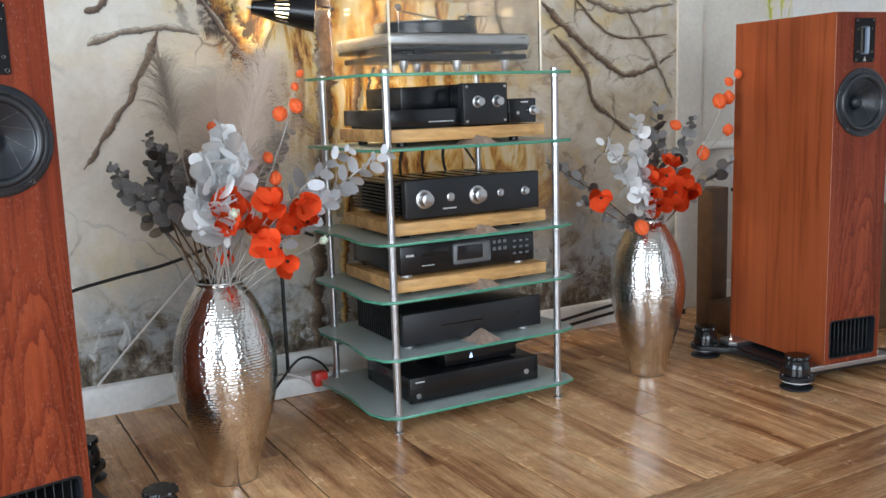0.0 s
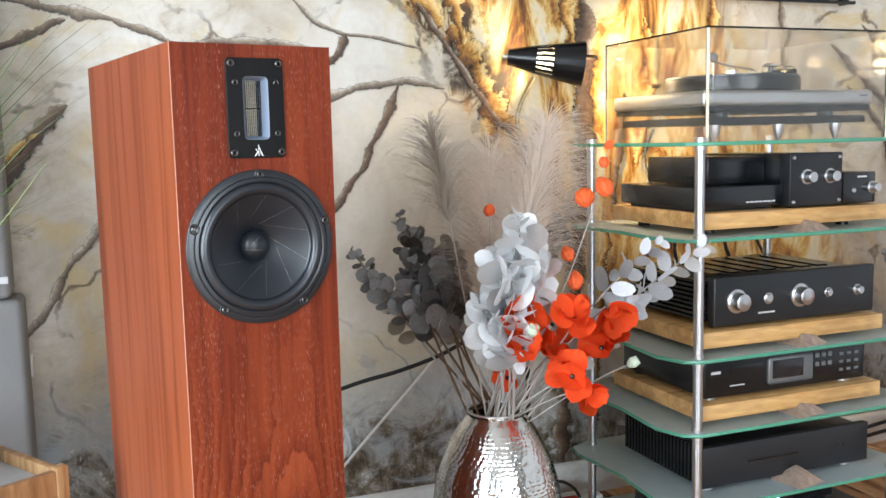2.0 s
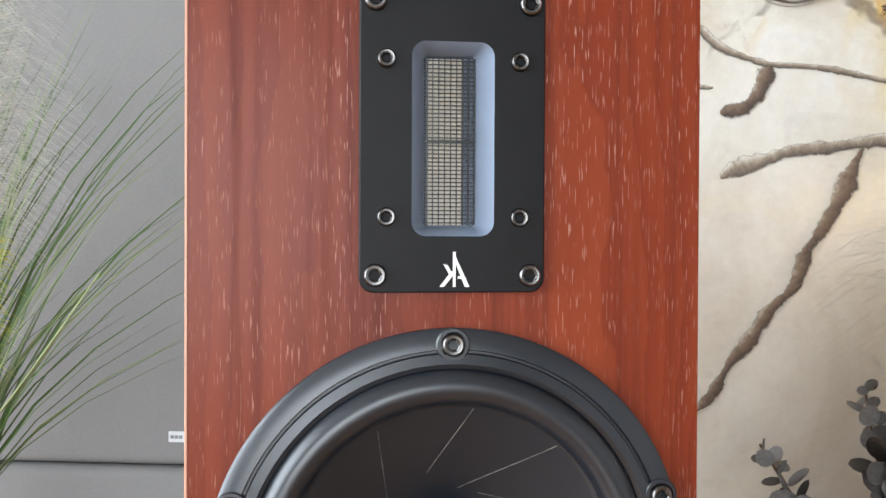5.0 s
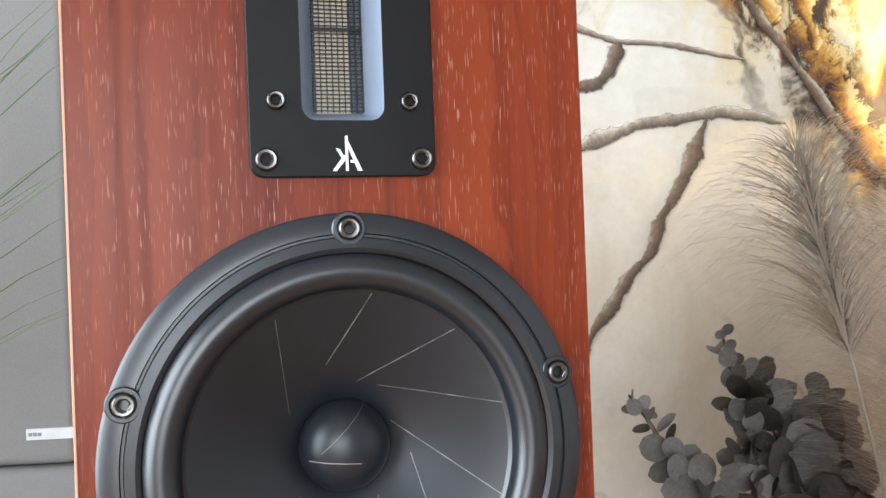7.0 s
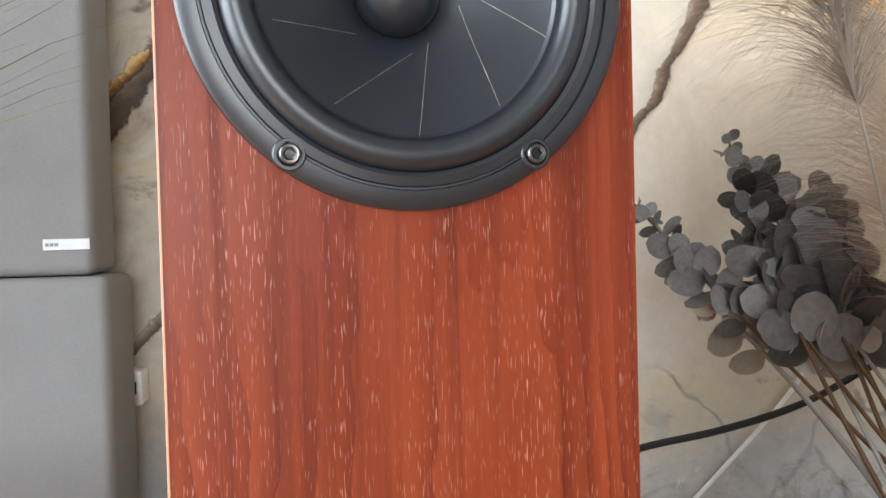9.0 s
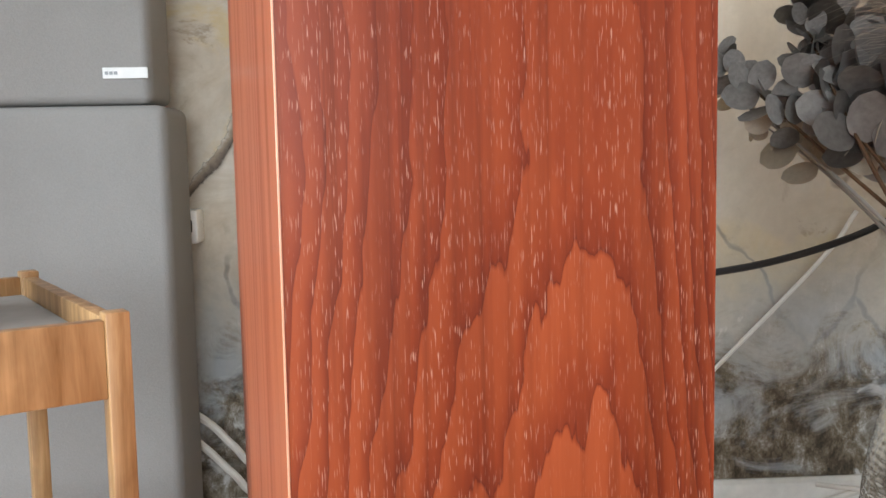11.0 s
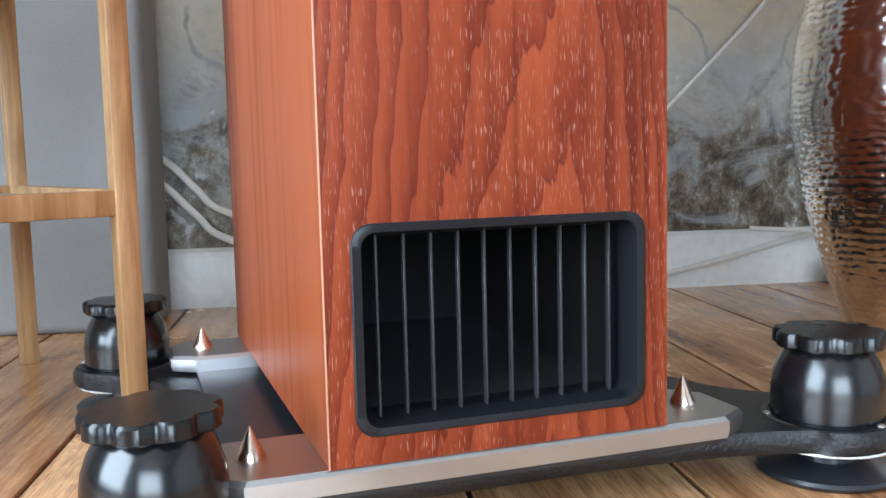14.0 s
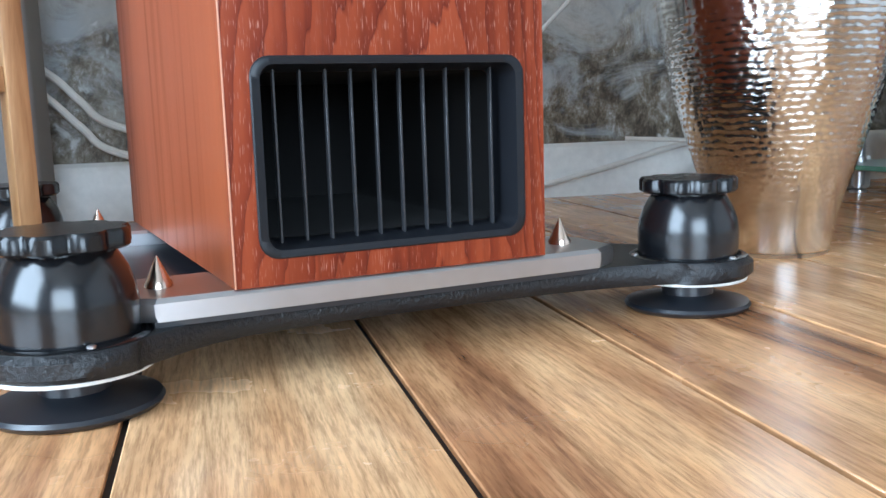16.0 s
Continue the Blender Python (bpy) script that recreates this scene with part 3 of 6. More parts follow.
def stroke(name, pts, w, material, taper=0.35):
    STROKES.append(w)
    lift = 0.0012 + 0.0004 * len(STROKES)
    p = spline([(x, 0, z) for x, z in pts], 16)
    bm = B()
    uv = bm.loops.layers.uv.new("stroke")
    edge = []
    for i, q in enumerate(p):
        d = (p[min(i + 1, len(p) - 1)] - p[max(i - 1, 0)]).normalized()
        s = Vector((-d.z, 0, d.x)) * (1 if d.x > 0 else -1)
        k = i / (len(p) - 1)
        ww = w * 2.1 * (1 - taper * k) * (0.9 + 0.5 * noise.noise(q * 17 + Vector((w * 90, 0, 0))) + 0.25 * noise.noise(q * 60))
        ww *= min(1.0, 0.25 + 9 * k, 0.25 + 9 * (1 - k))
        q = q + s * w * 0.3 * noise.noise(q * 20 + Vector((0, 5, 0)))
        edge.append((bm.verts.new(q - s * ww / 2 + Vector((0, -lift, 0))), bm.verts.new(q + s * ww / 2 + Vector((0, -lift, 0))), k))
    for a, b in zip(edge, edge[1:]):
        f = bm.faces.new((a[0], b[0], b[1], a[1]))
        for loop, c in zip(f.loops, ((a[2], 0), (b[2], 0), (b[2], 1), (a[2], 1))):
            loop[uv].uv = c
    return part(name, bm, material, wall)


for pts, w, material in (
    ([(0.05, 1.33), (0.19, 1.29), (0.30, 1.27), (0.38, 1.25), (0.49, 1.21), (0.59, 1.22), (0.79, 1.21)], 0.020, BARKGREY),
    ([(0.05, 1.17), (0.12, 1.20), (0.25, 1.26)], 0.022, BARKDARK),
    ([(0.30, 1.32), (0.38, 1.35), (0.51, 1.37), (0.68, 1.37)], 0.014, BARKGREY),
    ([(0.70, 1.38), (0.81, 1.26), (0.97, 1.23), (1.06, 1.21)], 0.010, BARKGREY),
    ([(0.87, 1.24), (0.84, 1.18), (0.80, 1.17)], 0.024, BARKDARK),
    ([(0.80, 1.08), (0.88, 1.11), (0.97, 1.125), (1.06, 1.13), (1.12, 1.11)], 0.018, BARKGREY),
    ([(1.00, 1.12), (0.91, 0.94), (0.84, 0.84), (0.76, 0.73)], 0.020, BARKDARK),
    ([(0.97, 1.40), (1.06, 1.32), (1.12, 1.27)], 0.05, AMBER),
    ([(1.14, 1.27), (1.20, 1.18), (1.24, 1.10)], 0.06, AMBER),
    ([(1.23, 1.10), (1.28, 1.04), (1.34, 0.98)], 0.055, AMBER),
    ([(1.05, 1.32), (1.14, 1.20), (1.24, 1.06), (1.32, 0.97), (1.40, 0.82)], 0.014, BARKDARK),
    ([(0.05, 0.86), (0.12, 0.94), (0.17, 1.01), (0.24, 1.08)], 0.040, BARKDARK),
    ([(0.06, 0.90), (0.12, 0.97), (0.18, 1.02)], 0.018, AMBER),
    ([(0.36, 0.90), (0.23, 0.73), (0.17, 0.63), (0.10, 0.55)], 0.018, BARKGREY),
    ([(1.46, 1.36), (1.485, 1.20), (1.52, 0.96)], 0.035, AMBER),
    ([(1.14, 1.36), (1.16, 1.28), (1.17, 1.22)], 0.03, AMBER),
):
    stroke("printed_branch", pts, w, material)
for pts, w, material in (
    ([(2.346, 1.24), (2.604, 1.05), (2.776, 0.97), (2.995, 1.04)], 0.026, BARKDARK),
    ([(2.413, 1.12), (2.556, 0.99), (2.594, 0.88), (2.747, 0.77), (2.871, 0.72)], 0.020, BARKDARK),
    ([(2.766, 1.20), (2.890, 1.05), (2.995, 0.87)], 0.018, BARKGREY),
    ([(2.537, 1.26), (2.728, 1.21), (2.995, 1.24)], 0.02, BARKGREY),
    ([(2.461, 1.30), (2.680, 1.12), (2.967, 1.12)], 0.012, BARKDARK),
    ([(1.639, 1.10), (1.620, 0.95), (1.601, 0.78)], 0.022, BARKDARK),
    ([(1.515, 1.35), (1.515, 1.10), (1.496, 0.77), (1.448, 0.28), (1.439, 0.10)], 0.055, BARKDARK),
    ([(1.582, 0.75), (1.553, 0.45), (1.534, 0.15)], 0.03, AMBER),
    ([(1.697, 1.3), (1.725, 1.1), (1.677, 0.9)], 0.03, AMBER),
    ([(1.916, 1.36), (1.945, 1.15), (2.012, 1.0)], 0.03, AMBER),
    ([(2.155, 1.36), (2.193, 1.12), (2.289, 0.98)], 0.02, BARKGREY),
):
    stroke("printed_branch", pts, w, material)

# ---- the left loudspeaker: a slim floor-stander in red veneer on an isolating base ----
SPK = pose(0.4627, 1.8675, 0, 0, 0, 12.0)
HW, DEEP, ZB, ZT, ZW = 0.108, 0.43, 0.0605, 1.111, 0.851


def rect_hole(bm, x0, x1, z0, z1, cx, cz, radius, y=0.0, n=64):
    """A flat panel with one hole; radius(angle) gives the hole's edge from its centre."""
    angs = sorted({2 * math.pi * k / n for k in range(n)} | {math.atan2(z - cz, x - cx) % (2 * math.pi) for x in (x0, x1) for z in (z0, z1)})
    inner, outer = [], []
    for a in angs:
        c, s = math.cos(a), math.sin(a)
        k = min(((x1 - cx) if c > 0 else (x0 - cx)) / c if abs(c) > 1e-9 else 9, ((z1 - cz) if s > 0 else (z0 - cz)) / s if abs(s) > 1e-9 else 9)
        outer.append(bm.verts.new((cx + c * k, y, cz + s * k)))
        r = radius(a)
        inner.append(bm.verts.new((cx + c * r, y, cz + s * r)))
    for i in range(len(angs)):
        j = (i + 1) % len(angs)
        bm.faces.new((outer[i], outer[j], inner[j], inner[i]))


def slot_radius(hw, hh, r):
    def f(a):
        c, s = abs(math.cos(a)), abs(math.sin(a))
        lo, hi = 0.0, hw + hh
        for _ in range(30):
            k = (lo + hi) / 2
            qx, qz = max(k * c - hw + r, 0), max(k * s - hh + r, 0)
            inside = k * c <= hw and k * s <= hh and math.hypot(qx, qz) <= r
            lo, hi = (k, hi) if inside else (lo, k)
        return lo
    return f


PX, PZ0, PZ1 = 0.0923, 0.0765, 0.1970
PZC = (PZ0 + PZ1) / 2
PORT = slot_radius(PX - 0.001, (PZ1 - PZ0) / 2 - 0.001, 0.012)


def screw(bm, x, z, out, r=0.0048):
    """A socket-head screw: rounded head with a deep six-sided recess."""
    m = Matrix.Translation((x, -out, z)) @ AX["-y"]
    lathe(bm, [(r, -0.002), (r, 0.0020), (r * 0.93, 0.0030), (r * 0.80, 0.0035), (r * 0.60, 0.0034)], 24, m)
    lathe(bm, [(r * 0.60, 0.0034), (r * 0.50, 0.0030), (r * 0.48, 0.0002), (0, 0.0)], 6, m)
    return bm


def hex_foot(parent, x, y):
    """One isolator: floor disc, ring, cup and scalloped knob."""
    t = Matrix.Translation((x, y, 0)) @ Matrix.Diagonal((1.06, 1.06, 0.94, 1))
    foot = part("isolator_foot", lathe(B(), [(0, 0), (0.043, 0), (0.0455, 0.002), (0.0465, 0.004), (0.045, 0.0065), (0.024, 0.0115), (0.019, 0.0125), (0.019, 0.027), (0, 0.027)], 48, t), RUBBER, parent)
    part("white_ring", lathe(B(), [(0, 0.0255), (0.043, 0.0255), (0.0435, 0.027), (0.043, 0.0285), (0, 0.0285)], 48, t), WHITE, foot, "thin white spacer ring")
    part("collar", lathe(B(), [(0, 0.042), (0.043, 0.042), (0.043, 0.0455), (0.0415, 0.0465), (0.0385, 0.0465), (0.0385, 0.0445), (0, 0.0445)], 48, t), BLACK, foot)
    part("cup", lathe(B(), [(0, 0.0445), (0.0365, 0.0445), (0.0368, 0.066), (0.0355, 0.076), (0.0325, 0.086), (0.0285, 0.094), (0.027, 0.0965), (0.022, 0.0965), (0.022, 0.1), (0, 0.1)], 56, t), ANOD, foot, "satin black tapered cup")
    bm = B()
    rings = []
    n = 96
    for rr, z in ((0.95, 0.0985), (1.0, 0.1), (1.0, 0.1085), (0.96, 0.1105), (0.3, 0.1112)):
        ring = []
        for k in range(n):
            a = 2 * math.pi * k / n
            lobe = 0.5 + 0.5 * math.cos(9 * a)
            r = (0.036 - 0.0042 * (1 - lobe) ** 2.5) * rr
            ring.append(t @ Vector((r * math.cos(a + 0.2), r * math.sin(a + 0.2), z)))
        rings.append(ring)
    loops(bm, rings, True, True)
    part("knob", bm, BLACK, foot, "scalloped black knob")
    for k in range(3):
        bm = B()
        a = radians(40 + 120 * k)
        rod(bm, 0.0026, 0.0025, t @ Matrix.Translation((0.0405 * math.cos(a), 0.0405 * math.sin(a), 0.0455)), 12, 0.0008)
        part("bolt", bm, STEEL, foot)


def loudspeaker(m):
    sp = thing("floor_loudspeaker", m, "tall red walnut floor loudspeaker with black woofer on spiked base", "loudspeaker", "pair of loudspeakers")
    bm = B()
    # shell: sides, back, top, bottom
    box(bm, -HW, HW, 0.012, DEEP, ZB, ZT)
    rect_hole(bm, -HW, HW, ZW - 0.125, ZW + 0.108, 0, ZW, lambda a: 0.093)
    rect_hole(bm, -HW, HW, ZB, 0.235, 0, PZC, PORT)
    rect_hole(bm, -HW, HW, ZW + 0.108, ZT, 0, 1.0304, slot_radius(0.019, 0.043, 0.004))
    for z0, z1 in ((0.235, ZW - 0.125),):
        bm.faces.new([bm.verts.new(p) for p in ((-HW, 0, z0), (HW, 0, z0), (HW, 0, z1), (-HW, 0, z1))])
    for x in (-HW, HW):
        bm.faces.new([bm.verts.new(p) for p in ((x, 0, ZB), (x, 0.012, ZB), (x, 0.012, ZT), (x, 0, ZT))])
    for z in (ZB, ZT):
        bm.faces.new([bm.verts.new(p) for p in ((-HW, 0, z), (HW, 0, z), (HW, 0.012, z), (-HW, 0.012, z))])
    # the openings reach into the shell
    for f in [f for f in bm.faces if abs(f.calc_center_median().y - 0.012) < 1e-4 and abs(f.normal.y) > 0.9 and f.calc_area() > 0.1]:
        bm.faces.remove(f)
    cab = part("cabinet", bm, VENEER, sp, "red-stained walnut veneer cabinet")
    # thin pale strip along the left front edge
    part("front_edge_strip", box(B(), -HW - 0.0005, -HW + 0.0006, -0.0005, 0.0006, ZB, ZT, 0.0002, 1), plain("pale_edge_strip", (0.56, 0.27, 0.17), 0.35), cab, "pale strip along the front edge")
    # woofer
    mw = Matrix.Translation((0, 0, ZW)) @ AX["-y"]
    wf = part("woofer", lathe(B(), [(0.0925, -0.03), (0.0925, -0.001), (0.101, 0.0), (0.101, 0.0028), (0.0995, 0.0042), (0.0925, 0.005), (0.092, 0.0036), (0.091, 0.0036), (0.0905, 0.0052), (0.0865, 0.0062), (0.0845, 0.0052), (0.0840, 0.002)], 96, mw), RUBBER, sp, "black woofer with a scratched cone")
    roll = [(0.077 + 0.0078 * math.cos(math.pi * k / 12), 0.0015 + 0.0085 * math.sin(math.pi * k / 12)) for k in range(13)]
    part("surround", lathe(B(), [(0.086, 0.001)] + roll + [(0.0675, 0.0)], 96, mw), RUBBER, wf, "thick black rubber surround")

    def cone_h(r):
        k = max(0.0, (0.0685 - r) / 0.0485)
        return 0.0005 - 0.026 * k ** 1.12
    part("cone", lathe(B(), [(0.0685 - 0.0485 * k / 10, cone_h(0.0685 - 0.0485 * k / 10)) for k in range(11)] + [(0.017, -0.0275)], 96, mw), CONE, wf)
    part("dust_cap", lathe(B(), [(0.0203 * math.cos(radians(a)), -0.0245 + 0.0155 * math.sin(radians(a))) for a in range(0, 91, 9)], 64, mw), CONE, wf, "domed black dust cap")
    for x0, z0, x1, z1, w in ((40, 280, -35, 153, 1), (-128, 243, -100, 68, .6), (195, 213, 25, 118, 1), (280, 70, 62, 108, .7), (272, -99, 88, 38, 1.1), (170, -232, 120, -22, 1), (10, -284, 58, -95, .8), (-145, -227, 25, -117, .6), (-250, -80, -85, -84, .7)):
        a, b = Vector((x0, z0)) * 0.00024, Vector((x1, z1)) * 0.00024
        s = (b - a).normalized()
        s = Vector((-s.y, s.x)) * 0.00026 * w
        bm, prev = B(), None
        for k in range(13):
            p = a.lerp(b, k / 12)
            ww = s * (0.35 + 0.9 * abs(noise.noise(Vector((x0 + k * 3.1, z0, 0)) * 0.37)))
            cur = [bm.verts.new(mw @ Vector((q.x, q.y, cone_h(max(0.0203, q.length)) + 0.0003))) for q in (p + ww, p - ww)]
            if prev:
                bm.faces.new((prev[0], cur[0], cur[1], prev[1]))
            prev = cur
        part("scratch", bm, SCRATCH, wf)
    for x0, z0, x1, z1 in ((-50, -2, 40, 80), (-70, -16, 20, -24)):
        bm, prev = B(), None
        for k in range(9):
            p = Vector((x0, z0)).lerp(Vector((x1, z1)), k / 8) * 0.00024
            h = -0.0245 + 0.0155 * math.sqrt(max(0, 1 - (p.length / 0.0203) ** 2)) + 0.0003
            cur = [bm.verts.new(mw @ Vector((p.x, p.y + d, h))) for d in (0.0002, -0.0002)]
            if prev:
                bm.faces.new((prev[0], cur[0], cur[1], prev[1]))
            prev = cur
        part("scratch", bm, SCRATCH, wf)
    for k in range(5):
        a = radians(90 + 72 * k)
        x, z = 0.0944 * math.cos(a), ZW + 0.0944 * math.sin(a)
        bm = screw(B(), x, z, 0.0042)
        part("screw", bm, DARKSTEEL, wf)
        part("screw_boss", lathe(B(), [(0.0056, -0.003), (0.0072, 0.001), (0.0066, 0.0016), (0.0054, 0.0016), (0.0052, -0.002)], 24, Matrix.Translation((x, -0.0042, z)) @ AX["-y"]), RUBBER, wf)
    # ribbon tweeter
    zc = 1.0304
    bm = B()
    outl = rounded(0.0776, 0.1272, 0.006)
    n_in = rounded(0.0345, 0.0805, 0.006)
    n_mid = rounded(0.0225, 0.0725, 0.002)

    def lay(o, y):
        return [Vector((x, y, zc + z)) for x, z in o]
    loops(bm, [lay(outl, 0.001), lay(outl, -0.0026), lay([(x * 0.985, z * 0.992) for x, z in outl], -0.0032), lay(n_in, -0.0032)], False)
    tw = part("tweeter_plate", bm, PLATE, sp, "black ribbon tweeter plate with steel screws")
    part("chamfer", loops(B(), [lay(n_in, -0.0032), lay(n_mid, 0.006), lay(n_mid, 0.0125)], True), BLUESHEEN, tw, "bevelled horn opening with a painted blue-grey reflection")
    part("ribbon_foil", box(B(), -0.0098, 0.0062, 0.0105, 0.0115, zc - 0.0355, zc + 0.0355), RIBBON, tw, "cream ribbon foil behind black mesh")
    bm = B()
    for k in range(41):
        z = zc - 0.0345 + 0.069 * k / 40
        box(bm, -0.0112, 0.0112, 0.0088, 0.0094, z - 0.00024, z + 0.00024)
    for k in range(9):
        x = -0.0098 + 0.0205 * k / 8
        w = 0.00045 if k in (0, 6, 7, 8) else 0.0002
        box(bm, x - w, x + w, 0.0082, 0.0088, zc - 0.0355, zc + 0.0355)
    box(bm, -0.0112, 0.0112, 0.0078, 0.0092, zc - 0.0006, zc + 0.0006)
    part("mesh", bm, BLACK, tw, "fine black wire mesh")
    for x, z in ((-0.0323, 1.0868), (0.0323, 1.0868), (-0.0323, 0.974), (0.0323, 0.974)):
        part("screw", screw(B(), x, z, 0.0026), DARKSTEEL, tw)
    for x, z in ((-0.0278, 1.0628), (0.0278, 1.0628), (-0.0278, 0.998), (0.0278, 0.998)):
        part("screw", screw(B(), x, z, 0.0026, 0.004), DARKSTEEL, tw)
    bm = B()
    for pts in (((-0.0062, -0.006), (-0.0044, -0.006), (0.0005, -0.0005), (-0.0012, 0.0003)), ((-0.0046, 0.003), (-0.0028, 0.0026), (-0.001, -0.0005), (-0.0022, -0.001)), ((-0.0006, 0.0078), (0.0006, 0.0078), (0.0006, -0.006), (-0.0006, -0.006)), ((0.0006, 0.006), (0.0006, 0.003), (0.0044, -0.006), (0.0064, -0.006)), ((0.0014, -0.0028), (0.004, -0.0028), (0.004, -0.0018), (0.0014, -0.0018))):
        bm.faces.new([bm.verts.new((x + 0.0006, -0.0035, 0.9755 + z * 1.05)) for x, z in pts])
    part("emblem", bm, WHITE, tw, "small white angular emblem")
    # port with fins
    bm = B()
    o1, i1 = rounded(2 * PX, PZ1 - PZ0, 0.0125), rounded(2 * PX - 0.012, PZ1 - PZ0 - 0.010, 0.009)
    i2 = rounded(2 * PX - 0.020, PZ1 - PZ0 - 0.017, 0.006)

    def lp(o, y):
        return [Vector((x, y, PZC + z)) for x, z in o]
    loops(bm, [lp(o1, 0.002), lp(o1, -0.0008), lp([(x * 0.99, z * 0.985) for x, z in o1], -0.0015), lp(i1, -0.001), lp(i2, 0.016), lp(i2, 0.03)], False)
    pf = part("port_frame", bm, plain("charcoal_port_plastic", (0.010, 0.011, 0.014), 0.34, spec=0.35), sp, "charcoal plastic bass port frame")
    # near-black tunnel colour holds the deep shade inside the port
    part("port_tunnel", loops(B(), [lp(i2, 0.0305), lp(i2, 0.3)], True), plain("port_shade_black", (0.002, 0.002, 0.0025), 0.9), pf)
    for k in range(10):
        x = -0.0745 + 0.01655 * k
        part("port_fin", box(B(), x - 0.0008, x + 0.0008, 0.012, 0.016, PZ0 + 0.007, PZ1 - 0.007, 0.0003, 1), plain("port_fin_black", (0.03, 0.031, 0.035), 0.35) if k == 0 and "port_fin_black" not in bpy.data.materials else bpy.data.materials["port_fin_black"], pf)
    # base: crossbars with spikes, curved platform, isolators
    for y0 in (0.0, 0.34):
        bm = B()
        zt, zb = 0.0603, 0.0465
        top = [(-0.155, 0), (0.155, 0), (0.176, 0.014), (0.176, 0.06), (0.160, 0.078), (-0.160, 0.078), (-0.176, 0.06), (-0.176, 0.014)]
        loops(bm, [[Vector((x * 0.99, y0 + y, zb)) for x, y in top], [Vector((x, y0 + y, zb + 0.004)) for x, y in top], [Vector((x, y0 + y, zt - 0.003)) for x, y in top], [Vector((x * 0.985, y0 + 0.039 + (y - 0.039) * 0.95, zt)) for x, y in top]], True, True)
        bar = part("crossbar", bm, ALU, sp, "satin aluminium crossbar", 20)
        for x in (-0.146, 0.146):
            part("spike", lathe(B(), [(0, zt - 0.002), (0.0088, zt - 0.002), (0.0088, zt + 0.002), (0.0066, zt + 0.006), (0.0004, zt + 0.0195), (0, zt + 0.0197)], 28, Matrix.Translation((x, y0 + 0.04, 0))), ROSE, bar, "polished pointed metal spike")
    FEET = ((-0.200, 0.015), (0.260, 0.030), (0.250, 0.45), (-0.212, 0.43))
    out = []
    for cx, cy, phi, mids in ((*FEET[0], 225, [(-0.10, 0.018), (0.03, 0.024), (0.15, 0.018)]), (*FEET[1], 315, [(0.235, 0.13), (0.215, 0.23), (0.230, 0.34)]), (*FEET[2], 45, [(0.13, 0.435), (0.02, 0.43), (-0.10, 0.425)]), (*FEET[3], 135, [(-0.188, 0.33), (-0.175, 0.22), (-0.180, 0.11)])):
        out += [(cx + 0.050 * math.cos(radians(phi + a)), cy + 0.050 * math.sin(radians(phi + a))) for a in range(-100, 101, 20)]
        out += mids
    ring = [p.xy for p in spline([(x, y, 0) for x, y in out + out[:1]], 4)][:-1]
    cen = Vector((0, 0.22))
    bm = loops(B(), [[Vector((*(cen + (p - cen) * s), z)) for p in ring] for s, z in ((0.988, 0.0265), (1.0, 0.030), (1.0, 0.0385), (0.988, 0.0425))], True, True)
    part("platform", bm, CRINKLE, sp, "black crinkle-painted curved platform")
    part("pad", box(B(), -0.155, 0.155, 0.004, 0.415, 0.0424, 0.0467), RUBBER, sp)
    for x, y in FEET:
        hex_foot(sp, x, y)
    return sp


spk = loudspeaker(SPK)
copy_thing(spk, pose(2.78, 1.83, 0, 0, 0, -7))

# ---- hifi rack ----
RX0, RX1, RY0, RY1 = 1.354, 1.898, 2.138, 2.573
SHELVES = (0.048, 0.209, 0.368, 0.523, 0.771, 0.965)
RK = Matrix.Translation((1.404, 2.207, 0)) @ Matrix.Diagonal((0.985, 0.985, 1, 1)) @ Matrix.Translation((-1.354, -2.138, 0))
rack = thing("hifi_rack", RK, "six-tier hifi rack of frosted glass and aluminium tubes", "rack")
for i, z in enumerate(SHELVES):
    out = [(1.345, 2.116), (1.905, 2.116), (1.955, 2.135), (1.968, 2.18), (1.945, 2.36), (1.965, 2.53), (1.95, 2.58), (1.89, 2.605), (1.36, 2.605), (1.30, 2.58), (1.288, 2.53), (1.305, 2.36), (1.292, 2.20), (1.315, 2.135)]
    cen = Vector((1.626, 2.36))
    bm = loops(B(), [[Vector((*(cen + (Vector(p) - cen) * s), zz)) for p in out] for s, zz in ((0.997, z - 0.004), (1.0, z - 0.003), (1.0, z + 0.003), (0.997, z + 0.004))], True, True)
    for f in bm.faces:
        f.material_index = 0 if abs(f.normal.z) > 0.9 or len(f.verts) > 4 else 1
    shelf = part("glass_shelf", bm, [CLEAR if i == 5 else GLASS, EDGE], rack, "clear glass top with green edge" if i == 5 else "frosted greenish glass shelf")
    shelf.visible_shadow = i < 5
for x in (RX0, RX1):
    for y in (RY0, RY1):
        post = part("post", rod(B(), 0.0105, 0.965, Matrix.Translation((x, y, 0.012)), 24), ALU, rack, "satin aluminium tube post")
        part("levelling_foot", lathe(B(), [(0, 0), (0.014, 0), (0.014, 0.004), (0.007, 0.007), (0.007, 0.014), (0, 0.014)], 20, Matrix.Translation((x, y, 0))), STEEL, post)
        for z in SHELVES:
            part("collar", rod(B(), 0.0122, 0.026, Matrix.Translation((x, y, z - 0.013)), 24, 0.001), STEEL, post)


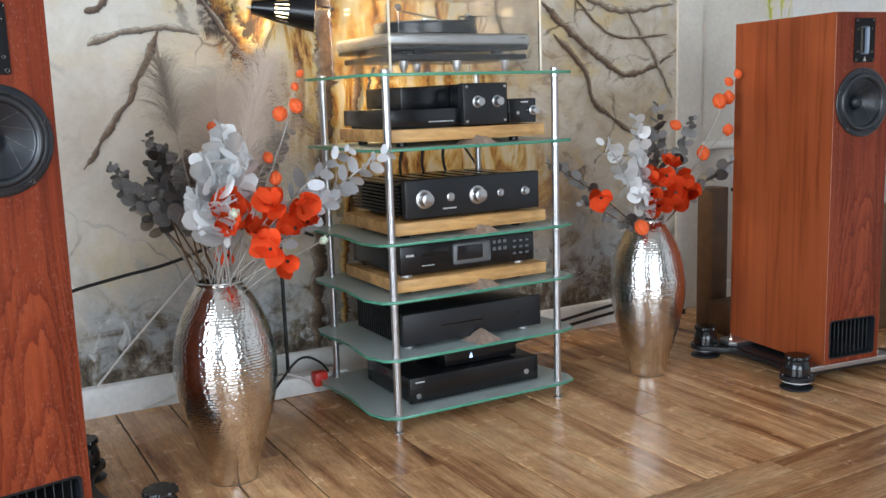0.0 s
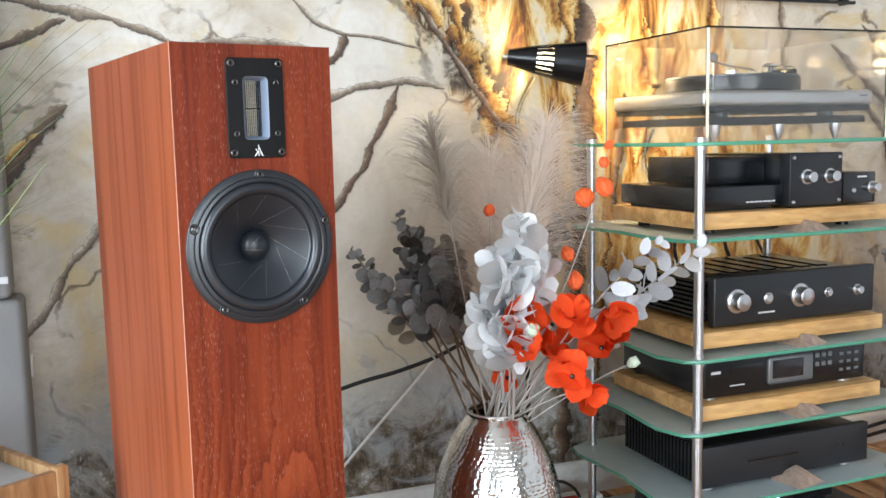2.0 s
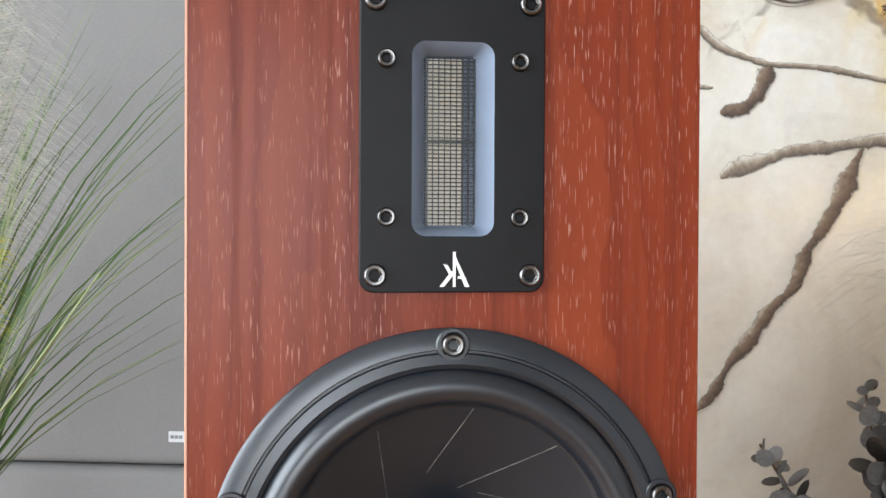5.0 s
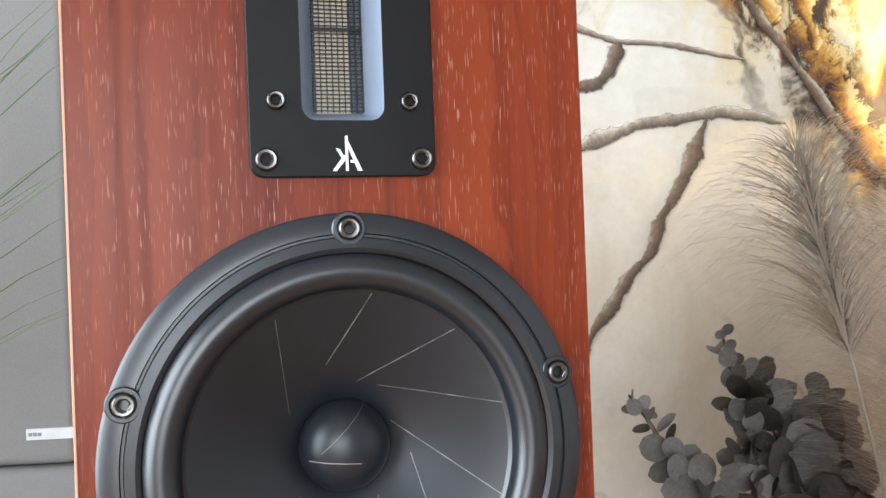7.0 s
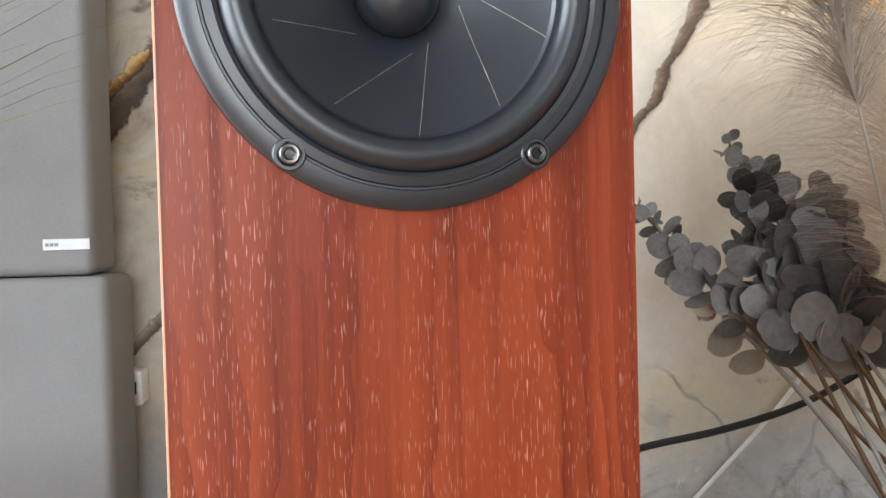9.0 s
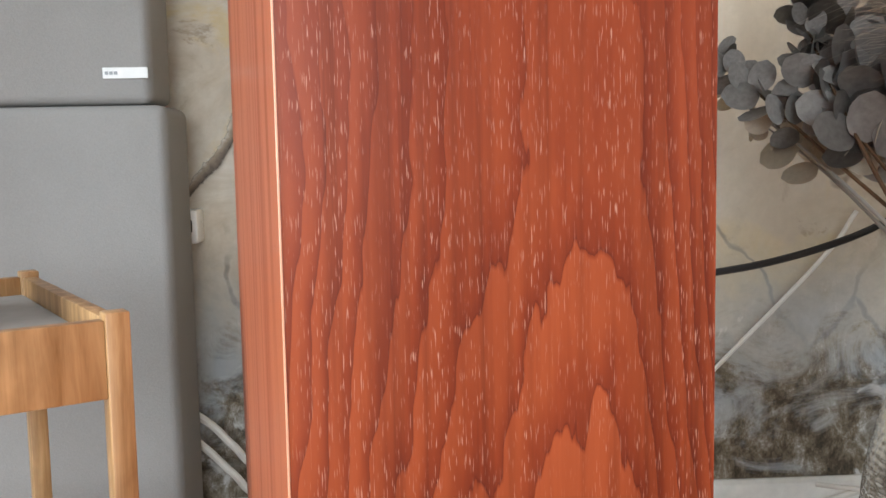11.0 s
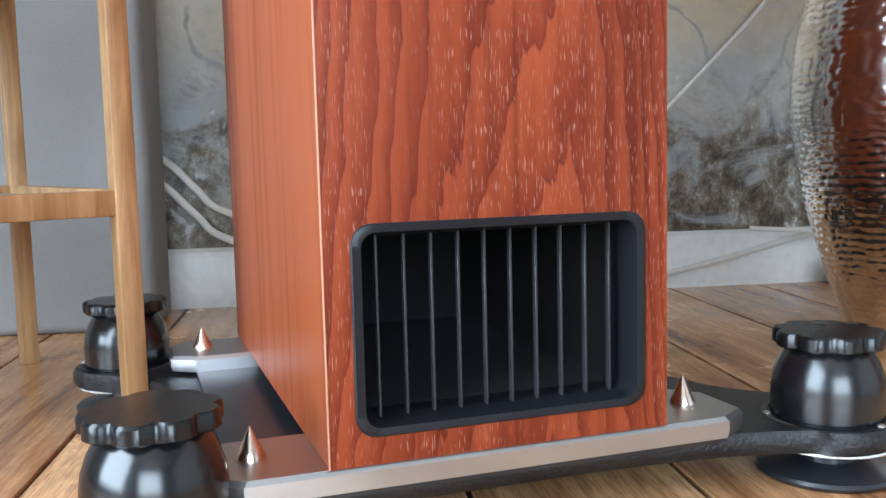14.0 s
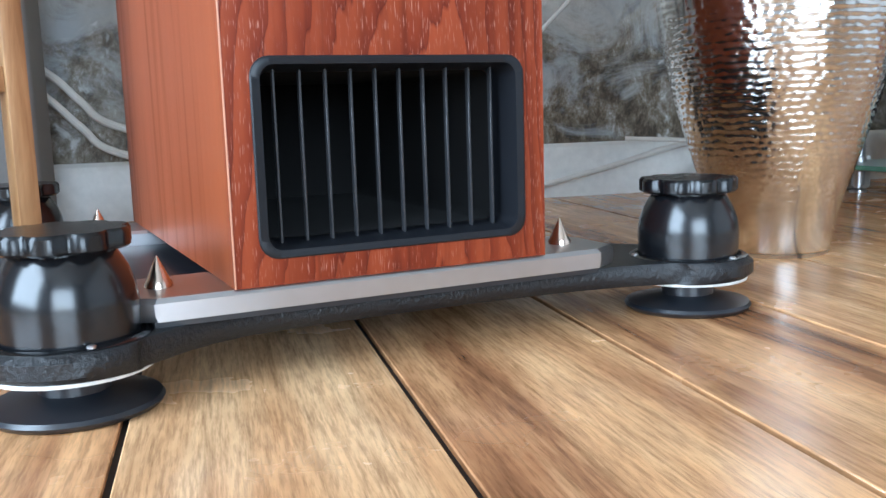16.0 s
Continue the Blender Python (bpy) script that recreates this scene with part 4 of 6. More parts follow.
# ---- things on the rack ----
def pyramid(x, y, z, s=0.042, h=0.034):
    bm = B()
    v = [bm.verts.new((sx * s, sy * s, 0)) for sx, sy in ((-1, -1), (1, -1), (1, 1), (-1, 1))]
    t = [bm.verts.new((sx * 0.003, sy * 0.003, h)) for sx, sy in ((-1, -1), (1, -1), (1, 1), (-1, 1))]
    for i in range(4):
        bm.faces.new((v[i], v[(i + 1) % 4], t[(i + 1) % 4], t[i]))
    bm.faces.new(t)
    bm.faces.new(v)
    ob = part("resin_pyramid", bm, STONE, angle=20)
    ob.matrix_world = RK @ pose(x, y, z, 0, 0, 12)
    return tagged(ob, "small brown translucent resin pyramid on glass shelf", "pyramid", "resin pyramids")


for z in (0.213, 0.372, 0.527, 0.775):
    pyramid(1.645, 2.165, z)


def bamboo_board(z):
    b = thing("bamboo_board", RK @ pose(0, 0, z), "thick bamboo isolation board on a glass shelf", "board", "bamboo boards")
    part("slab", box(B(), 1.372, 1.868, 2.148, 2.50, 0.014, 0.047, 0.0015), BAMBOO, b)
    for x, y in ((1.42, 2.44), (1.81, 2.44), (1.80, 2.21), (1.43, 2.21)):
        part("pad", rod(B(), 0.014, 0.0145, Matrix.Translation((x, y, 0)), 16), BLACK, b)
    return 0.047 + z


def knob(bm, x, z, y, r, l=0.018):
    return lathe(bm, [(r * 1.35, 0), (r * 1.35, 0.002), (r * 1.05, 0.003), (r, 0.004), (r * 0.96, l - 0.001), (r * 0.88, l), (0, l)], 28, Matrix.Translation((x, y, z)) @ AX["-y"])


def bars(bm, x0, x1, y, z, h, n, gap=0.25):
    """A row of small bars in place of print."""
    w = (x1 - x0) / n
    for k in range(n):
        box(bm, x0 + w * k, x0 + w * (k + 1 - gap), y - 0.0006, y + 0.0004, z - h / 2, z + h / 2)
    return bm


# top: turntable under an acrylic cover
zt = SHELVES[5] + 0.004
tt = thing("turntable", RK @ pose(0, 0, zt), "silver turntable with black platter on a black sub-plinth", "turntable")
part("sub_plinth", box(B(), 1.40, 1.83, 2.18, 2.50, 0.034, 0.050, 0.003), BLACK, tt)
for x, y in ((1.45, 2.22), (1.62, 2.22), (1.78, 2.22), (1.62, 2.46)):
    part("cone_foot", lathe(B(), [(0, 0), (0.003, 0), (0.012, 0.02), (0.013, 0.034), (0, 0.034)], 16, Matrix.Translation((x, y, 0))), STEEL, tt)
bm = B()
for x, y in ((1.47, 2.23), (1.76, 2.23), (1.62, 2.45)):
    rod(bm, 0.018, 0.016, Matrix.Translation((x, y, 0.049)), 16)
part("suspension", bm, RUBBER, tt)
part("plinth_base", box(B(), 1.385, 1.825, 2.165, 2.505, 0.060, 0.072, 0.002), BLACK, tt)
part("plinth", box(B(), 1.38, 1.83, 2.16, 2.51, 0.0715, 0.104, 0.008, 3), ALU, tt, "silver brushed plinth")
part("platter", rod(B(), 0.148, 0.032, Matrix.Translation((1.585, 2.335, 0.106)), 72, 0.003), BLACK, tt, "black turntable platter")
part("mat", rod(B(), 0.146, 0.004, Matrix.Translation((1.585, 2.335, 0.1375)), 64), RUBBER, tt)
part("spindle", rod(B(), 0.012, 0.018, Matrix.Translation((1.585, 2.335, 0.141)), 20, 0.002), STEEL, tt)
arm = part("tonearm_base", rod(B(), 0.026, 0.07, Matrix.Translation((1.775, 2.42, 0.104)), 28, 0.003), BLACK, tt)
part("tonearm", tube(B(), [(1.80, 2.45, 0.17), (1.775, 2.42, 0.168), (1.70, 2.30, 0.162), (1.66, 2.24, 0.15)], 0.0045, 0.004, 10), STEEL, arm)
part("headshell", box(B(), 1.645, 1.665, 2.215, 2.25, 0.143, 0.152, 0.002), BLACK, arm)
part("counterweight", rod(B(), 0.015, 0.03, Matrix.Translation((1.79, 2.435, 0.17)) @ AX["y"], 20, 0.003), STEEL, arm)
bm = B()
for k in range(3):
    tube(bm, arc((1.80, 2.45, 0.165), (1.83, 2.50 - 0.03 * k, 0.11), (0.03 + 0.01 * k, 0, 0.035)), 0.0013, seg=5)
part("arm_wire", bm, CABLE, arm)
part("arm_rest", tube(B(), [(1.43, 2.20, 0.10), (1.43, 2.20, 0.165), (1.47, 2.21, 0.158), (1.56, 2.23, 0.15)], 0.002, seg=6), STEEL, tt)
part("arm_ball", lathe(B(), [(0, -0.010), (0.0075, -0.0065), (0.010, 0), (0.0075, 0.0065), (0, 0.010)], 16, Matrix.Translation((1.43, 2.20, 0.172))), STEEL, tt)
part("start_button", box(B(), 1.79, 1.812, 2.158, 2.161, 0.09, 0.094), GREYFRAME, tt)

lid = thing("turntable_cover", RK @ pose(0, 0, zt), "clear acrylic dust cover over the turntable", "dust cover")
LX0, LX1, LY0, LY1, LH = 1.372, 1.852, 2.142, 2.535, 0.225
part("front_panel", box(B(), LX0, LX1, LY0, LY0 + 0.004, 0, LH), CLEAR, lid)
part("back_panel", box(B(), LX0, LX1, LY1 - 0.004, LY1, 0, LH), CLEAR, lid)
part("side_panel", box(B(), LX0, LX0 + 0.004, LY0 + 0.0045, LY1 - 0.0045, 0, LH), CLEAR, lid)
part("side_panel", box(B(), LX1 - 0.004, LX1, LY0 + 0.0045, LY1 - 0.0045, 0, LH), CLEAR, lid)
part("top_panel", box(B(), LX0, LX1, LY0, LY1, LH + 0.0005, LH + 0.0045), CLEAR, lid)
for pane in lid.children:
    pane.visible_shadow = False
# strips that carry the painted gleam of the two front edges
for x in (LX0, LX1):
    part("edge_strip", box(B(), x - 0.003, x + 0.003, LY0 - 0.0035, LY0 - 0.0005, 0, LH, 0.0005, 1), ACRGLEAM, lid, "polished acrylic edge with its warm gleam painted in")

# second tier
z = bamboo_board(SHELVES[4] + 0.004)
dac = thing("slim_preamp", RK @ pose(0, 0, z), "slim long black preamplifier box on bamboo board", "amplifier")
part("case", box(B(), 1.375, 1.60, 2.175, 2.47, 0.008, 0.052, 0.002), ANOD, dac)
part("foot", box(B(), 1.39, 1.59, 2.20, 2.45, 0.0, 0.0085), BLACK, dac)
part("print", bars(B(), 1.50, 1.58, 2.1745, 0.018, 0.003, 7), PRINT, dac)
psu = thing("preamplifier", RK @ pose(0, 0, z), "black preamplifier box with two silver knobs", "amplifier")
part("case", box(B(), 1.445, 1.735, 2.20, 2.49, 0.053, 0.112, 0.002) and box(B(), 1.606, 1.745, 2.19, 2.49, 0.006, 0.116, 0.002), ANOD, psu)
part("rear_case", box(B(), 1.45, 1.603, 2.24, 2.47, 0.0535, 0.112, 0.002), ANOD, psu)
fp = part("front_plate", box(B(), 1.602, 1.748, 2.158, 2.189, 0.004, 0.118, 0.003), plain("black_face_plate", (0.013, 0.014, 0.016), 0.32), psu)
for x in (1.648, 1.712):
    part("knob", knob(B(), x, 0.067, 2.158, 0.012, 0.022), STEEL, fp, "silver knob")
for x in (1.612, 1.738):
    for zz in (0.014, 0.108):
        part("screw", knob(B(), x, zz, 2.158, 0.003, 0.002), STEEL, fp)
ph = thing("headphone_amplifier", RK @ pose(0, 0, z), "small black box with one silver knob", "amplifier")
part("case", box(B(), 1.754, 1.848, 2.162, 2.36, 0.004, 0.072, 0.002), ANOD, ph)
part("knob", knob(B(), 1.838, 0.038, 2.162, 0.010, 0.02), STEEL, ph)
part("jack", knob(B(), 1.785, 0.032, 2.162, 0.004, 0.003), STEEL, ph)
part("print", bars(B(), 1.795, 1.822, 2.162, 0.062, 0.004, 5), PRINT, ph)

# integrated amplifier
z = bamboo_board(SHELVES[3] + 0.004)
amp = thing("integrated_amplifier", RK @ pose(0, 0, z), "black integrated amplifier with large silver knobs and side fins", "amplifier")
part("case", box(B(), 1.43, 1.84, 2.19, 2.49, 0.012, 0.104, 0.002), ANOD, amp)
fp = part("front_plate", box(B(), 1.413, 1.857, 2.165, 2.1895, 0.006, 0.112, 0.004, 3), bpy.data.materials["black_face_plate"], amp)
for xx, r, l in ((1.472, 0.019, 0.026), (1.643, 0.019, 0.026), (1.556, 0.009, 0.005), (1.722, 0.008, 0.008), (1.806, 0.009, 0.014)):
    part("knob", knob(B(), xx, 0.058, 2.165, r, l), STEEL, fp, "polished silver knob")
part("print", bars(B(), 1.53, 1.575, 2.165, 0.028, 0.004, 8), PRINT, fp)
for k in range(9):
    part("side_fin", box(B(), 1.404, 1.4295, 2.192, 2.49, 0.016 + 0.01 * k, 0.0215 + 0.01 * k), ANOD, amp)
    if k < 7:
        part("top_vent", box(B(), 1.47 + 0.05 * k, 1.50 + 0.05 * k, 2.25, 2.45, 0.104, 0.1065), BLACK, amp)
for xx in (1.46, 1.81):
    for yy in (2.22, 2.46):
        part("foot", rod(B(), 0.016, 0.0125, Matrix.Translation((xx, yy, 0)), 16), RUBBER, amp)

# cd player
z = bamboo_board(SHELVES[2] + 0.004)
cd = thing("cd_player", RK @ pose(0, 0, z), "black compact disc player with grey framed display", "cd player")
part("case", box(B(), 1.395, 1.835, 2.185, 2.49, 0.01, 0.088, 0.002), PLASTIC, cd)
fp = part("front_plate", box(B(), 1.393, 1.838, 2.168, 2.1845, 0.008, 0.09, 0.003), PLASTIC, cd)
part("tray", box(B(), 1.46, 1.545, 2.1655, 2.169, 0.055, 0.075, 0.001), PLASTIC, fp)
part("display_frame", box(B(), 1.558, 1.682, 2.163, 2.1685, 0.022, 0.082, 0.006, 3), GREYFRAME, fp, "grey rounded display frame")
part("display", box(B(), 1.570, 1.655, 2.1615, 2.164, 0.034, 0.074, 0.002), SCREEN, fp)
for k in range(3):
    for j in range(2):
        part("button", box(B(), 1.692 + 0.018 * k, 1.703 + 0.018 * k, 2.164, 2.1685, 0.048 + 0.02 * j, 0.058 + 0.02 * j, 0.001, 1), GREYFRAME, fp)
    for j in range(3):
        part("small_button", box(B(), 1.763 + 0.022 * k, 1.773 + 0.022 * k, 2.166, 2.1685, 0.03 + 0.018 * j, 0.036 + 0.018 * j), GREYFRAME, fp)
part("maker_badge", bars(B(), 1.41, 1.435, 2.168, 0.062, 0.006, 1, 0), PRINT, fp)
part("print", bars(B(), 1.46, 1.50, 2.168, 0.03, 0.003, 6), PRINT, fp)
for xx in (1.425, 1.80):
    part("foot", rod(B(), 0.02, 0.0105, Matrix.Translation((xx, 2.20, 0)), 20), STEEL, cd, "chrome ringed foot")
    part("foot", rod(B(), 0.02, 0.0105, Matrix.Translation((xx, 2.45, 0)), 20), RUBBER, cd)

# power amplifier
z = SHELVES[1] + 0.004
pa = thing("power_amplifier", RK @ pose(0, 0, z), "plain charcoal power amplifier with vertical cooling fins", "amplifier")
part("case", box(B(), 1.425, 1.845, 2.195, 2.50, 0.014, 0.098, 0.002), ANOD, pa)
fp = part("front_plate", box(B(), 1.398, 1.866, 2.178, 2.1945, 0.012, 0.102, 0.002), plain("charcoal_face", (0.014, 0.0145, 0.017), 0.38), pa)
part("slot", box(B(), 1.52, 1.66, 2.1765, 2.179, 0.056, 0.060), BLACK, fp)
part("window", box(B(), 1.775, 1.792, 2.1765, 2.179, 0.055, 0.064), SCREEN, fp)
for k in range(22):
    part("cooling_fin", box(B(), 1.40, 1.4245, 2.20 + 0.0135 * k, 2.207 + 0.0135 * k, 0.014, 0.098), ANOD, pa)
for xx in (1.43, 1.82):
    for yy in (2.21, 2.46):
        part("foot", rod(B(), 0.018, 0.0145, Matrix.Translation((xx, yy, 0)), 20, 0.002), STEEL, pa)

# bottom tier
z = SHELVES[0] + 0.004
dv = thing("disc_player", RK @ pose(0, 0, z), "black glossy disc player on the lowest shelf", "disc player")
part("case", box(B(), 1.415, 1.85, 2.19, 2.47, 0.008, 0.078, 0.002), PLASTIC, dv)
fp = part("front_plate", box(B(), 1.412, 1.853, 2.178, 2.1895, 0.006, 0.08, 0.003), PLASTIC, dv)
part("maker_badge", bars(B(), 1.43, 1.46, 2.178, 0.066, 0.004, 1, 0), PRINT, fp)
part("button", knob(B(), 1.44, 0.026, 2.178, 0.006, 0.003), GREYFRAME, fp)
part("button", knob(B(), 1.81, 0.035, 2.178, 0.006, 0.003), STEEL, fp)
part("foot", box(B(), 1.43, 1.83, 2.21, 2.45, 0, 0.0085), RUBBER, dv)
md = thing("media_player", RK @ pose(0, 0, z + 0.0805), "small black media player with a lit blue emblem", "media player")
part("case", box(B(), 1.55, 1.80, 2.215, 2.42, 0.003, 0.055, 0.004), PLASTIC, md)
part("foot", box(B(), 1.57, 1.78, 2.23, 2.40, 0, 0.0035), RUBBER, md)
bm = B()
bm.faces.new([bm.verts.new((x, 2.2142, zz)) for x, zz in ((1.632, 0.018), (1.644, 0.018), (1.638, 0.034))])
part("emblem", bm, LED, md, "small glowing blue-white emblem")
part("maker_badge", bars(B(), 1.72, 1.755, 2.215, 0.044, 0.005, 1, 0), PRINT, md)

# power strip behind the rack
ps = thing("power_strip", pose(1.30, 2.70, 0.0, 0, 0, 0), "white power strip with a red plug on the floor", "power strip")
part("strip", box(B(), -0.13, 0.16, -0.03, 0.03, 0.0, 0.06, 0.008), WHITE, ps)
part("plug", box(B(), 0.03, 0.075, -0.07, -0.028, 0.03, 0.075, 0.008), RED, ps, "red mains plug")


def cable(name, pts, r, material, label):
    return tagged(part(name, tube(B(), spline(pts, 6), r, seg=8), material), label, "cable")


cable("mains_cable", [(1.20, 2.66, 0.03), (1.28, 2.63, 0.13), (1.36, 2.66, 0.10), (1.42, 2.70, 0.02)], 0.004, CABLE, "black mains cable looped behind the rack")
cable("mains_cable", [(1.05, 2.79, 0.10), (1.18, 2.74, 0.09), (1.30, 2.66, 0.06), (1.35, 2.66, 0.01)], 0.004, WCABLE, "white cable along the skirting behind the rack")
def behind(pts):
    return [RK @ Vector(p) for p in pts]


for k in range(3):
    cable("signal_cable", behind([(1.60 + 0.09 * k, 2.53, 0.60), (1.62 + 0.08 * k, 2.60, 0.70), (1.63 + 0.07 * k, 2.56, 0.80)]), 0.005, CABLE, "black signal cable behind the amplifiers")
cable("signal_cable", behind([(1.72, 2.50, 0.87), (1.86, 2.62, 0.76), (1.98, 2.66, 0.60), (2.05, 2.70, 0.30)]), 0.004, CABLE, "black signal cable hanging beside the rack")
cable("signal_cable", behind([(1.47, 2.48, 0.86), (1.50, 2.56, 0.93), (1.52, 2.55, 1.0)]), 0.004, CABLE, "black cable rising behind the preamplifier")
for k in range(2):
    cable("speaker_cable", [(1.90, 2.68, 0.015 + 0.02 * k), (2.30, 2.79, 0.02 + 0.025 * k), (2.60, 2.80, 0.045 + 0.03 * k), (2.78, 2.80, 0.05 + 0.03 * k), (2.95, 2.72, 0.02 + 0.01 * k)], 0.006, CABLE, "thick black speaker cable along the skirting")
cable("speaker_cable", [(0.42, 2.30, 0.40), (0.60, 2.48, 0.44), (0.77, 2.58, 0.455), (0.89, 2.6, 0.47), (1.00, 2.6, 0.50), (1.2, 2.65, 0.56), (1.36, 2.66, 0.5)], 0.0048, CABLE, "black speaker cable sagging from the loudspeaker")
cable("white_lead", [(0.72, 2.815, 0.095), (0.82, 2.82, 0.20), (1.06, 2.82, 0.44), (1.12, 2.82, 0.52)], 0.0035, WCABLE, "thin white lead running up the wall")
cable("white_lead", [(0.02, 2.79, 0.30), (0.12, 2.80, 0.23), (0.16, 2.80, 0.19), (0.21, 2.80, 0.15), (0.40, 2.81, 0.10)], 0.006, WCABLE, "white cable hanging down the wall")
cable("white_lead", [(0.02, 2.78, 0.27), (0.11, 2.79, 0.20), (0.16, 2.79, 0.15), (0.21, 2.79, 0.11), (0.40, 2.80, 0.06)], 0.006, WCABLE, "white cable hanging down the wall")
cable("white_lead", [(0.85, 2.815, 0.01), (0.96, 2.815, 0.035), (1.03, 2.815, 0.05), (1.15, 2.815, 0.08), (1.22, 2.80, 0.09)], 0.005, WCABLE, "white cable lying against the skirting")

# ---- vases ----
VASE = [(0, 0.004), (0.045, 0.0), (0.052, 0.003), (0.060, 0.05), (0.076, 0.11), (0.094, 0.18), (0.105, 0.245), (0.1075, 0.29), (0.104, 0.335), (0.093, 0.39), (0.075, 0.44), (0.056, 0.478), (0.047, 0.492), (0.0455, 0.498), (0.043, 0.498), (0.044, 0.488), (0.053, 0.47), (0.07, 0.44), (0.088, 0.39), (0.0995, 0.33), (0.102, 0.28), (0.085, 0.16), (0.055, 0.05), (0, 0.03)]


def smooth_profile(p, n=3):
    q = spline([(r, z, 0) for r, z in p], n)
    return [(max(0, v.x), v.y) for v in q]


def vase_radius(z):
    for (r0, z0), (r1, z1) in zip(OUTSIDE, OUTSIDE[1:]):
        if z0 <= z <= z1:
            return r0 + (r1 - r0) * (z - z0) / max(1e-9, z1 - z0)
    return OUTSIDE[-1][0]


OUTSIDE = smooth_profile(VASE[2:14], 4)


def hammered_belly():
    """The belly with its rows of small beaten cushions, each a little tilted."""
    cells, row, per, up = 48, 0.0068, 6, 4
    z0, z1 = 0.003, 0.496
    rows = int((z1 - z0) / row)
    jit = random.Random(3)
    verts, faces = [], []
    n = cells * per
    shifts = [jit.random() for _ in range(rows + 1)]
    tilt = [[(jit.uniform(-1, 1), jit.uniform(-1, 1), jit.uniform(-1, 0.6), jit.random()) for _ in range(cells)] for _ in range(rows + 1)]
    for j in range(rows * up + 1):
        z = z0 + j * row / up
        fade = max(0.0, min(1.0, (z - 0.045) / 0.08)) * max(0.0, min(1.0, (0.485 - z) / 0.02))
        for i in range(n):
            t = 2 * math.pi * i / n
            k, v = divmod(j / up + 0.35 * noise.noise(Vector((7 * math.cos(t), 7 * math.sin(t), z * 40))) + 0.3, 1)
            k = max(0, min(rows, int(k)))
            a, u = divmod(i / per + shifts[k], 1)
            tx, tz, lift, flat = tilt[k][int(a) % cells]
            cush = (1 - (2 * u - 1) ** 4 * (0.5 if flat < 0.2 else 1.0)) * (1 - (2 * v - 1) ** 4)
            d = 0.0009 * cush + 0.0008 * cush * (tx * (u - 0.5) + 0.7 * tz * (v - 0.5) + 0.35 * lift)
            r = vase_radius(z) + d * fade
            verts.append((r * math.cos(t), r * math.sin(t), z))
    for j in range(rows * up):
        for i in range(n):
            k = (i + 1) % n
            faces.append((j * n + i, j * n + k, (j + 1) * n + k, (j + 1) * n + i))
    me = bpy.data.meshes.new("belly")
    me.from_pydata(verts, [], faces)
    me.materials.append(NICKEL)
    me.polygons.foreach_set("use_smooth", [True] * len(me.polygons))
    return me


BELLY = hammered_belly()


def vase(x, y, k=1.0, h=1.0):
    th = thing("tall_vase", pose(x, y, 0) @ Matrix.Diagonal((k, k, h, 1)), "tall hammered silver metal vase standing on the floor", "vase", "silver vases")
    tagged(share("belly", BELLY, th, Matrix()), "hammered nickel-plated belly")
    part("lining", lathe(B(), smooth_profile(VASE[14:-1]) + [VASE[-1]], 72), NICKEL, th, "", 60)
    part("rim", lathe(B(), [(0.0455 + 0.0022 * math.cos(radians(a)), 0.499 + 0.0022 * math.sin(radians(a))) for a in range(0, 360, 30)], 48, None, True), STEEL, th, "polished rolled rim", 60)
    part("foot_disc", lathe(B(), [(0, 0), (0.050, 0), (0.052, 0.004), (0, 0.006)], 48), STEEL, th)
    return th


VL, VR = Vector((0.928, 2.165, 0)), Vector((2.325, 2.243, 0))
vase(VL.x, VL.y, 1.13, 0.985)
vase(VR.x, VR.y, 1.09, 1.01)


def leaf_mesh(name, material, length=1.0, width=0.8, cup=0.16):
    """A rounded, gently cupped leaf of unit size, its stalk at the origin and its tip on +y."""
    bm = B()
    rows = []
    for i in range(9):
        t = i / 8
        w = max(0.02, width * 0.5 * math.sqrt(max(0.0, 1 - (2 * t ** 0.9 - 1) ** 2)))
        y = length * (0.04 + 0.96 * t)
        rows.append([bm.verts.new((a * w, y, cup * ((t - 0.45) ** 2 + 0.5 * (a * w) ** 2) - (0.012 if a == 0 else 0.0))) for a in (-1, -0.55, 0, 0.55, 1)])
    for a, b in zip(rows, rows[1:]):
        for k in range(4):
            bm.faces.new((a[k], a[k + 1], b[k + 1], b[k]))
    bmesh.ops.solidify(bm, geom=list(bm.faces), thickness=0.012)
    return finish(bm, name, material, 60)


LEAVES = {k: leaf_mesh("leaf", m, 1, w) for k, m, w in (("dark", DARKLEAF, 0.82), ("white", WHITELEAF, 0.85), ("silver", SILVERLEAF, 0.6), ("pale", PALELEAF, 0.9))}
LEAFWORD = {"dark": "charcoal eucalyptus branch with round leaves in silver vase", "white": "white eucalyptus branch with broad leaves in silver vase", "silver": "silver-grey eucalyptus branch with oval leaves in silver vase", "pale": "faded beige eucalyptus sprig in silver vase"}
frng = random.Random(11)


def rim(v):
    a = frng.uniform(0, 6.283)
    return Vector((v.x + 0.03 * math.cos(a), v.y + 0.03 * math.sin(a), 0.44))


